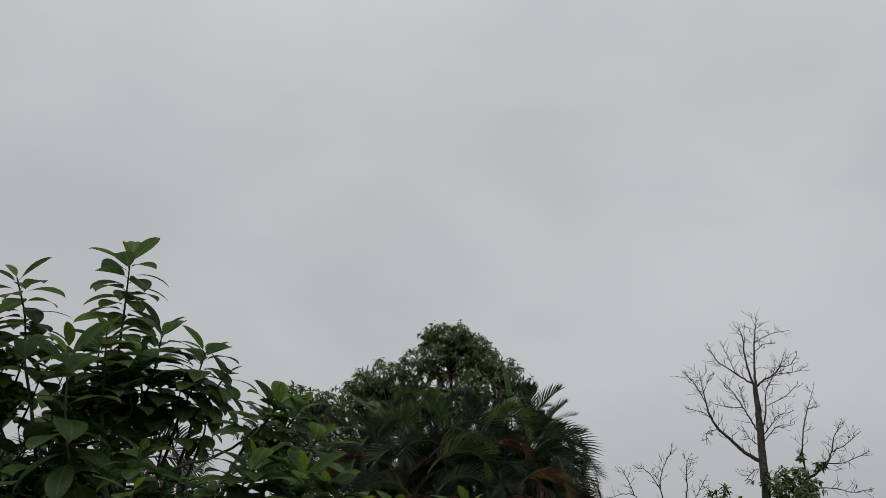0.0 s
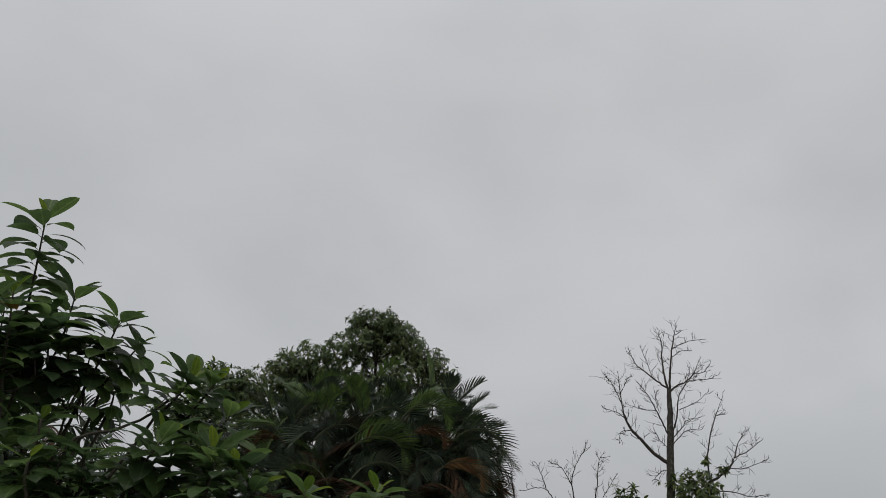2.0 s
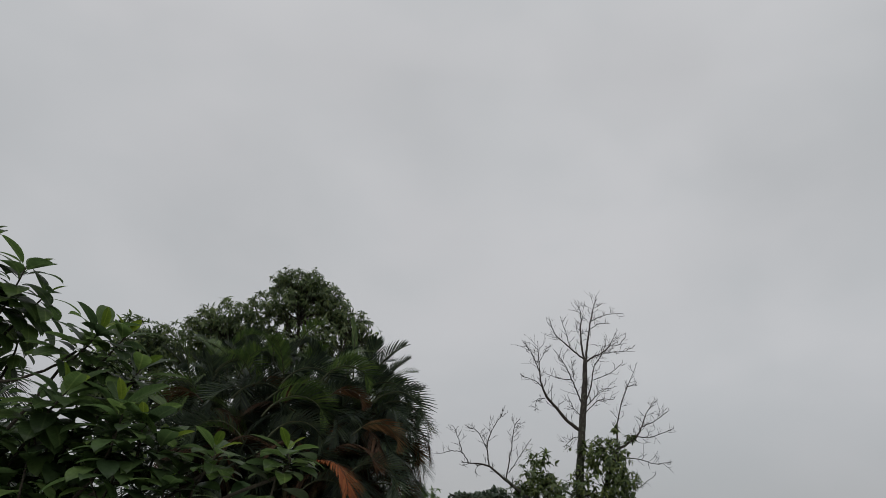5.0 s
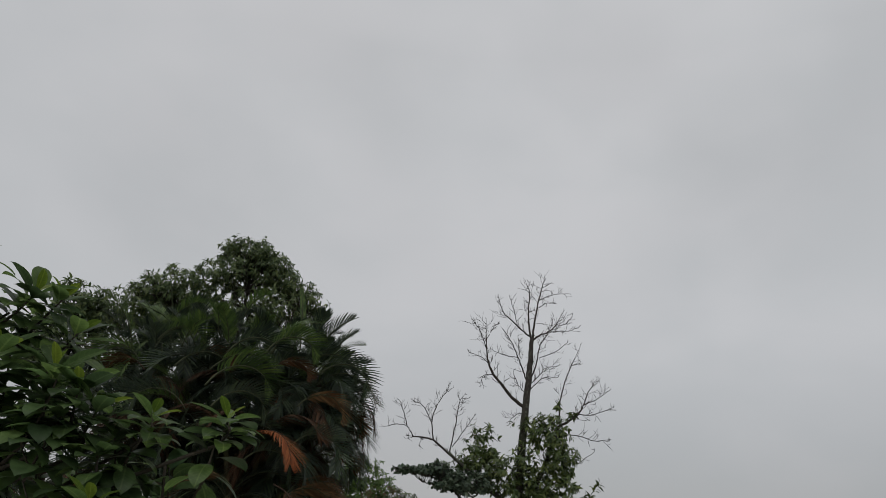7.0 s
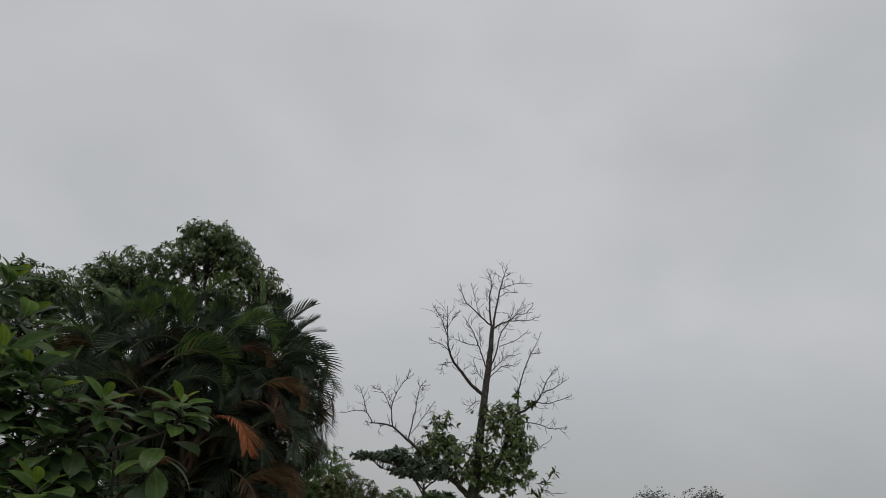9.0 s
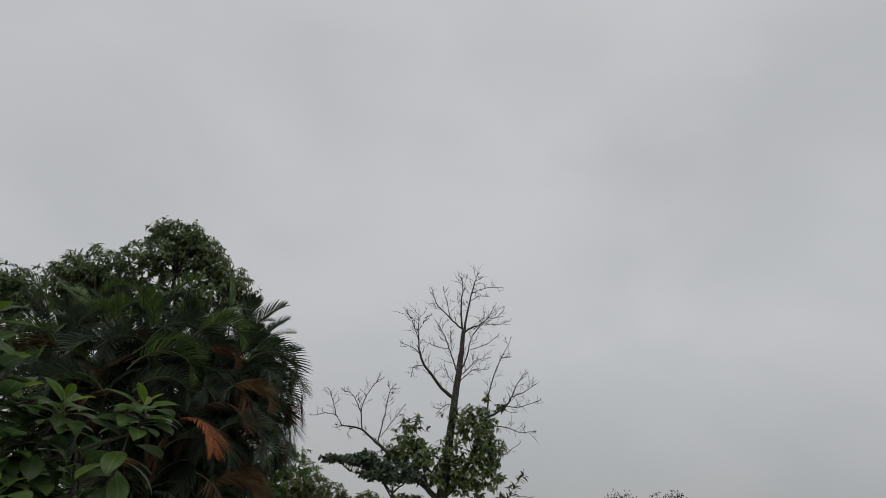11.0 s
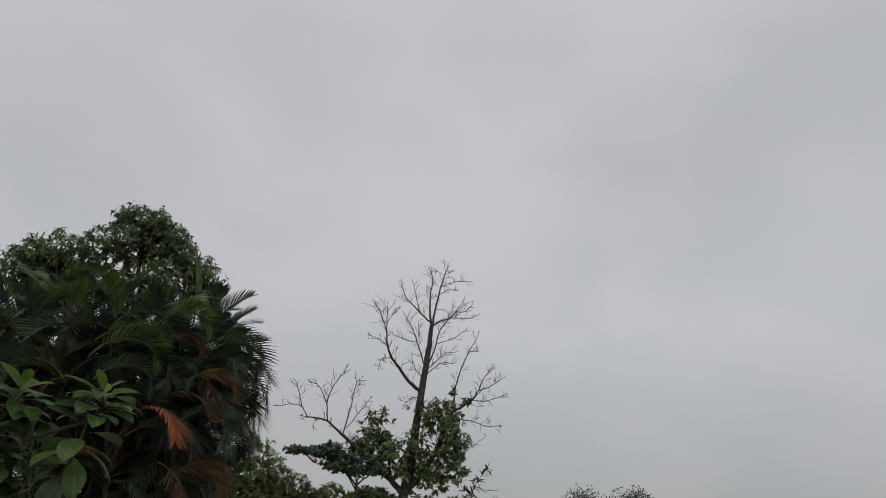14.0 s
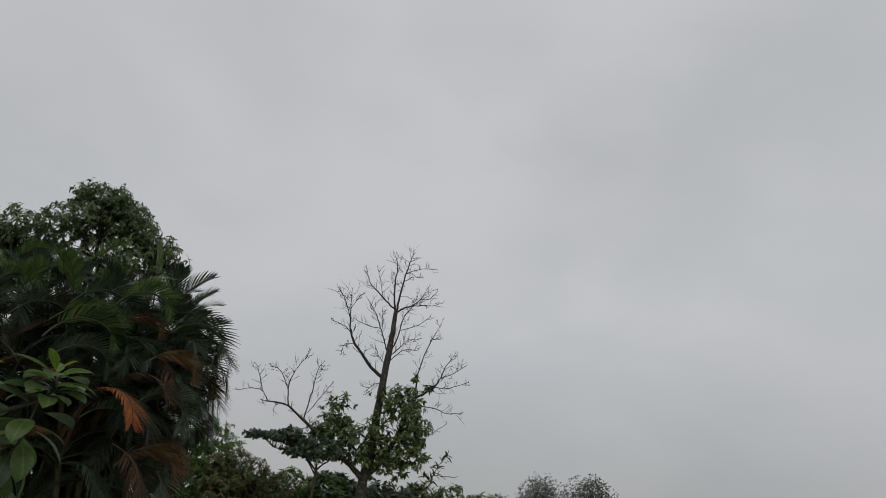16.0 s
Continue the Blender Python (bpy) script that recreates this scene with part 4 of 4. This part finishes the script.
FIG_SHAPES = [fig_blade(fig_rng.uniform(0.195, 0.24), fig_rng.uniform(0.35, 0.55), fig_rng.uniform(0.75, 1.15), fig_rng.uniform(0.05, 0.25), fig_rng.normal(0, 0.18), fig_rng.normal(0, 0.05)) for k in range(8)]
FIG_MESHES = [shape("leaf", v, f, FIG_LEAF) for v, f in FIG_SHAPES]
YOUNG_SHAPES = [fig_blade(0.175 + 0.025 * k, 0.25, 0.35 + 0.15 * k, 0.4, 0.1, 0.0) for k in range(3)]
YOUNG_MESHES = [shape("young_leaf", v, f, FIG_YOUNG) for v, f in YOUNG_SHAPES]
ERECT_MESHES = [shape("erect_leaf", v, f, FIG_LEAF) for v, f in YOUNG_SHAPES]
OLD_MESH = shape("old_leaf", *FIG_SHAPES[2], FIG_OLD)
fill, inner_stems = Heap(), Heap()
SHOOT_FEET, FILL_FEET = [], []
# clearings through the crown where the sky shows: two ends and a radius
CLEARINGS = [
    (Vector((-2.63, 2.29, 2.44)), Vector((-3.57, 3.14, 2.73)), 0.045),
    (Vector((-2.61, 2.34, 2.33)), Vector((-3.54, 3.21, 2.58)), 0.050),
    (Vector((-2.67, 2.30, 2.26)), Vector((-3.62, 3.15, 2.47)), 0.042),
    (Vector((-2.30, 2.60, 2.46)), Vector((-3.12, 3.57, 2.75)), 0.055),
    (Vector((-2.22, 2.63, 2.57)), Vector((-3.01, 3.61, 2.91)), 0.040),
    (Vector((-2.18, 2.76, 2.20)), Vector((-2.95, 3.79, 2.40)), 0.062),
    (Vector((-2.13, 2.76, 2.39)), Vector((-2.88, 3.78, 2.66)), 0.120),
    (Vector((-2.03, 2.82, 2.41)), Vector((-2.75, 3.87, 2.69)), 0.115),
    (Vector((-1.96, 2.87, 2.41)), Vector((-2.65, 3.94, 2.68)), 0.055),
]


def in_clearing(at):
    p = Vector(at) + Vector((*FIG_AT, 0))
    for a, b, wide in CLEARINGS:
        q = min(max((p - a).dot(b - a) / (b - a).length_squared, 0), 1)
        if (p - a.lerp(b, q)).length < wide:
            return True
    return False


def leaf_pose(at, way, up, size):
    y = Vector(unit(way))
    x = y.cross(Vector(up)).normalized()
    z = x.cross(y)
    m = Matrix((x, y, z)).transposed().to_4x4()
    return Matrix.Translation(at) @ m @ Matrix.Scale(size, 4)


def shoot(tip, base, leaves=16, size=0.19, fresh=2, sag=0.0, single=True, free=False):
    """A leafy shoot from base to tip: a stem with a spiral of leaves, lower ones level or hanging, the last ones small, upright and pale."""
    shift = np.array((*FIG_AT, 0))
    tip, base = np.array(tip) - shift, np.array(base) - shift
    axis = unit(tip - base)
    (SHOOT_FEET if single else FILL_FEET).append(base)
    line = curve_through([base, (tip + base) / 2 + fig_rng.normal(0, 0.012, 3), tip], 4)
    stem = None
    if single:
        h = Heap()
        h.tube(line, np.linspace(0.0075, 0.0035, len(line)), 6)
        stem = part("shoot", h.mesh("shoot", FIG_BARK), fig)
    else:
        inner_stems.tube(line, np.linspace(0.006, 0.0035, len(line)), 5)
    above = unit(axis * 0.8 + (0, 0, 0.5))
    side = unit(np.cross(above, (0.2, 0.9, 0.1)))
    other = np.cross(above, side)
    turn = fig_rng.uniform(0, 6.28)
    leaves, size = round(leaves * (1.6 if single else 1.25)), size * 1.12
    for k in range(leaves):
        q = (k + 0.5) / leaves
        at = np.array([np.interp(q, np.linspace(0, 1, len(line)), line[:, c]) for c in range(3)])
        a = turn + k * 2.3998 + fig_rng.normal(0, 0.14)
        young = k >= leaves - fresh
        pitch = -0.05 - (0.22 + sag) * (1 - q) ** 1.5 + 0.8 * max(0, (q - 0.72) / 0.28) ** 1.5 + fig_rng.normal(0, 0.08)
        if fresh > 1:
            pitch += 0.12 + 0.3 * max(0, q - 0.3)
        way = (side * math.cos(a) + other * math.sin(a)) * math.cos(pitch) + above * math.sin(pitch)
        way[2] -= 0.5 * sag * (1 - q)
        s = size * (1.0 - 0.16 * max(0, (q - 0.8) / 0.2)) * fig_rng.uniform(0.88, 1.1) * (0.6 if k == leaves - 1 else 0.74 if young else 1.0)
        up = above + np.array((0, 0, 0.5)) + fig_rng.normal(0, 0.13, 3)
        which = fig_rng.integers(0, 8)
        if not free and any(in_clearing(at + unit(way) * s * e) for e in (0.35, 0.7, 1.0)):
            continue
        if single:
            me = YOUNG_MESHES[which % 3] if young else ERECT_MESHES[which % 3] if q > (0.78 if fresh > 1 else 0.9) else FIG_MESHES[which]
            leaf = part("leaf", me, stem, "pale yellow-green young leaf" if young and k == leaves - 1 else "")
            leaf.matrix_basis = leaf_pose(at, way, up, s)
        else:
            v, f = FIG_SHAPES[which]
            fill.add_many(lay(v, [at], [way], [up], [s]), f)
    return stem


# shoots that stand clear against the sky and the palms
shoot((-3.22, 2.57, 3.12), (-3.25, 2.79, 2.74), 19, 0.205, 1, free=True)
shoot((-2.95, 3.01, 3.41), (-3.07, 3.23, 2.87), 25, 0.235, 1, free=True)
shoot((-2.74, 2.75, 2.86), (-2.76, 2.86, 2.51), 15, 0.20, 2)
shoot((-2.72, 3.13, 3.00), (-2.89, 3.27, 2.58), 22, 0.235, 0, free=True)
shoot((-2.43, 3.15, 2.86), (-2.60, 3.25, 2.55), 24, 0.235, 1, free=True)
shoot((-2.34, 3.25, 2.77), (-2.54, 3.30, 2.56), 14, 0.20, 1, free=True)
shoot((-2.73, 2.54, 2.70), (-2.68, 2.76, 2.07), 18, 0.25, 2, 0.6)
shoot((-3.00, 2.56, 2.67), (-2.96, 2.71, 2.34), 14, 0.22, 0)
shoot((-3.17, 2.44, 2.85), (-3.16, 2.61, 2.46), 16, 0.21, 0)
shoot((-1.95, 3.14, 2.55), (-2.11, 3.15, 2.35), 20, 0.195, 2, free=True)
shoot((-1.85, 3.20, 2.55), (-1.99, 3.22, 2.35), 15, 0.19, 2, free=True)
shoot((-1.75, 3.22, 2.40), (-1.89, 3.25, 2.21), 17, 0.205, 2)
shoot((-1.85, 2.86, 2.21), (-1.99, 2.92, 2.04), 20, 0.20, 2)
shoot((-1.66, 2.95, 2.18), (-1.67, 2.98, 1.94), 20, 0.21, 2)
shoot((-1.53, 2.92, 2.11), (-1.53, 2.94, 1.90), 16, 0.19, 2)
shoot((-1.43, 2.93, 2.03), (-1.45, 2.93, 1.86), 17, 0.19, 2)
shoot((-1.22, 2.96, 2.03), (-1.24, 2.96, 1.93), 12, 0.15, 3)
shoot((-1.24, 2.96, 1.93), (-1.28, 2.96, 1.78), 8, 0.165, 0, 0.5)
shoot((-0.91, 2.93, 2.04), (-0.93, 2.93, 1.93), 13, 0.15, 3)
shoot((-0.94, 2.93, 1.92), (-0.98, 2.93, 1.72), 8, 0.17, 0, 0.8)
shoot((-1.36, 2.87, 1.86), (-1.35, 2.88, 1.71), 12, 0.14, 2)
shoot((-1.27, 2.70, 1.68), (-1.25, 2.71, 1.53), 14, 0.18, 3)
shoot((-2.36, 2.73, 2.25), (-2.37, 2.76, 2.07), 12, 0.17, 1)
shoot((-2.25, 2.60, 2.07), (-2.23, 2.63, 1.92), 10, 0.16, 1)
shoot((-2.21, 2.87, 2.15), (-2.20, 2.90, 2.00), 8, 0.13, 3)
shoot((-2.49, 3.34, 2.53), (-2.51, 3.35, 2.41), 9, 0.12, 0, 0.8, free=True)
# shoots inside the crown, in three reaches: far, middle and low
INSIDE = [
    (0.215, ((-3.19, 2.65, 2.70), (-3.09, 2.77, 2.67), (-2.95, 2.89, 2.73), (-2.80, 3.02, 2.76), (-2.67, 3.14, 2.74), (-2.84, 3.03, 2.61), (-2.93, 3.01, 2.41), (-2.86, 3.11, 2.25), (-3.03, 2.95, 2.20), (-3.14, 2.84, 2.19))),
    (0.215, ((-2.99, 2.98, 2.32), (-3.28, 2.55, 2.67), (-3.30, 2.63, 2.36), (-3.33, 2.40, 2.85), (-3.11, 2.68, 2.82), (-2.90, 2.90, 2.82), (-2.75, 3.03, 2.85), (-2.60, 3.22, 2.68), (-2.62, 3.24, 2.54))),
    (0.19, ((-2.17, 2.87, 2.11), (-2.04, 2.98, 2.04), (-2.08, 2.97, 1.89), (-1.92, 3.07, 1.91), (-1.87, 3.08, 2.06), (-1.80, 3.14, 1.91), (-2.26, 2.80, 2.15), (-2.30, 2.80, 1.97), (-2.05, 2.95, 2.20), (-1.91, 3.04, 2.19))),
    (0.18, ((-2.20, 2.87, 1.98), (-1.75, 3.18, 1.82), (-1.62, 3.24, 1.79), (-1.95, 3.06, 1.77), (-1.54, 2.88, 1.99), (-1.47, 2.93, 1.86), (-1.36, 2.98, 1.93), (-1.30, 3.01, 1.79), (-1.45, 2.95, 1.68))),
    (0.165, ((-1.24, 3.04, 1.68), (-1.15, 3.07, 1.84), (-1.58, 2.84, 2.12), (-1.15, 3.08, 1.73), (-1.33, 3.00, 1.61), (-1.50, 3.05, 1.55), (-1.70, 2.95, 1.65), (-1.90, 2.90, 1.60), (-2.10, 2.85, 1.70), (-2.40, 2.85, 1.80))),
    (0.21, ((-2.60, 2.90, 2.00), (-2.75, 2.80, 1.85), (-2.55, 3.10, 1.85), (-2.85, 2.95, 1.95), (-3.05, 2.70, 1.95), (-3.20, 2.90, 1.90), (-3.45, 2.90, 2.50), (-3.40, 3.20, 2.80), (-3.10, 3.50, 2.60), (-2.70, 3.60, 2.30))),
    (0.20, ((-3.00, 2.60, 2.20), (-2.85, 2.50, 2.10), (-3.10, 2.65, 2.05), (-2.70, 2.55, 1.95), (-2.45, 2.65, 1.92), (-2.35, 2.90, 1.90), (-2.20, 2.75, 1.85), (-2.60, 2.70, 1.75), (-2.90, 2.75, 1.75))),
    (0.20, ((-3.26, 2.84, 2.32), (-3.06, 2.77, 2.28), (-3.13, 2.97, 2.35), (-3.01, 2.69, 2.16), (-3.09, 2.9, 2.17), (-2.93, 2.92, 2.14), (-3.0, 3.13, 2.2), (-3.17, 2.83, 2.06), (-2.81, 3.18, 2.13), (-2.68, 3.28, 2.14), (-2.88, 2.85, 2.01), (-2.37, 3.12, 2.04), (-2.23, 3.1, 1.97), (-2.19, 3.26, 1.89), (-2.2, 3.01, 1.86), (-2.07, 3.21, 1.97), (-2.17, 3.15, 1.79), (-1.99, 3.27, 1.84), (-2.46, 3.16, 2.17), (-2.45, 3.3, 2.09))),
]
for size, tips in INSIDE:
    for tip in tips:
        foot = np.array(tip) + (fig_rng.normal(0, 0.06), fig_rng.normal(0.03, 0.06), -0.26)
        shoot(tip, foot, 15, size, 0, 0.12, False)
h = Heap()
h.tube(curve_through([(0, 0, -0.1), (0.03, 0, 0.6), (0.0, -0.05, 1.2), (0.02, -0.02, 1.8)], 5), np.linspace(0.10, 0.06, 16), 10)
part("trunk", h.mesh("trunk", FIG_BARK), fig, "grey-brown trunk")
LIMB_SPOTS = []
for k, end in enumerate(SHOOT_FEET):
    start = np.array((0.0, -0.03, fig_rng.uniform(0.9, 1.75)))
    mid = start + (end - start) * 0.55 + (0, 0, -0.10 * np.linalg.norm((end - start)[:2]))
    _, line = limb_part(fig, [start, mid, end], 0.016, 0.007, FIG_BARK, 6, "branch", 0.004)
    LIMB_SPOTS += list(line[3:])
twigs_to(inner_stems, FILL_FEET, LIMB_SPOTS, 0.007, 103)
# long thin branch that crosses the open side
limb_part(fig, [(0.10, -0.05, 1.55), (0.30, -0.20, 2.15), (0.38, -0.20, 2.25), (0.48, -0.14, 2.29), (0.59, -0.08, 2.37), (0.67, -0.05, 2.46)], 0.010, 0.006, FIG_BARK, 6, "branch", 0.002)
part("twig_network", inner_stems.mesh("twig_network", FIG_BARK), fig, kind="stuff")
part("foliage", fill.mesh("foliage", FIG_FILL), fig, kind="stuff")
# small round figs along one branch
for k in range(9):
    h = bmesh.new()
    bmesh.ops.create_icosphere(h, subdivisions=2, radius=0.5)
    for v in h.verts:
        v.co.z *= 1.15 if v.co.z < 0 else 0.95
        v.co.xy *= 1 - 0.35 * max(0, -v.co.z)
    me = bpy.data.meshes.new("fruit")
    h.to_mesh(me)
    h.free()
    me.polygons.foreach_set("use_smooth", np.ones(len(me.polygons), bool))
    me.materials.append(FIG_LEAF)
    fruit = part("fruit", me, fig, "small round dark green fig" if k == 0 else "")
    fruit.matrix_basis = Matrix.Translation((-0.26 + fig_rng.normal(0, 0.03), -0.63 + fig_rng.normal(0, 0.03), 2.53 - 0.018 * k)) @ Matrix.Scale(fig_rng.uniform(0.022, 0.03), 4)
# a leaf that has turned orange
old = part("leaf", OLD_MESH, fig, "orange-yellow withered leaf")
old.matrix_basis = leaf_pose((-0.05, -0.50, 2.80), (0.7, -0.1, -0.1), (0.1, -0.6, 0.8), 0.15)
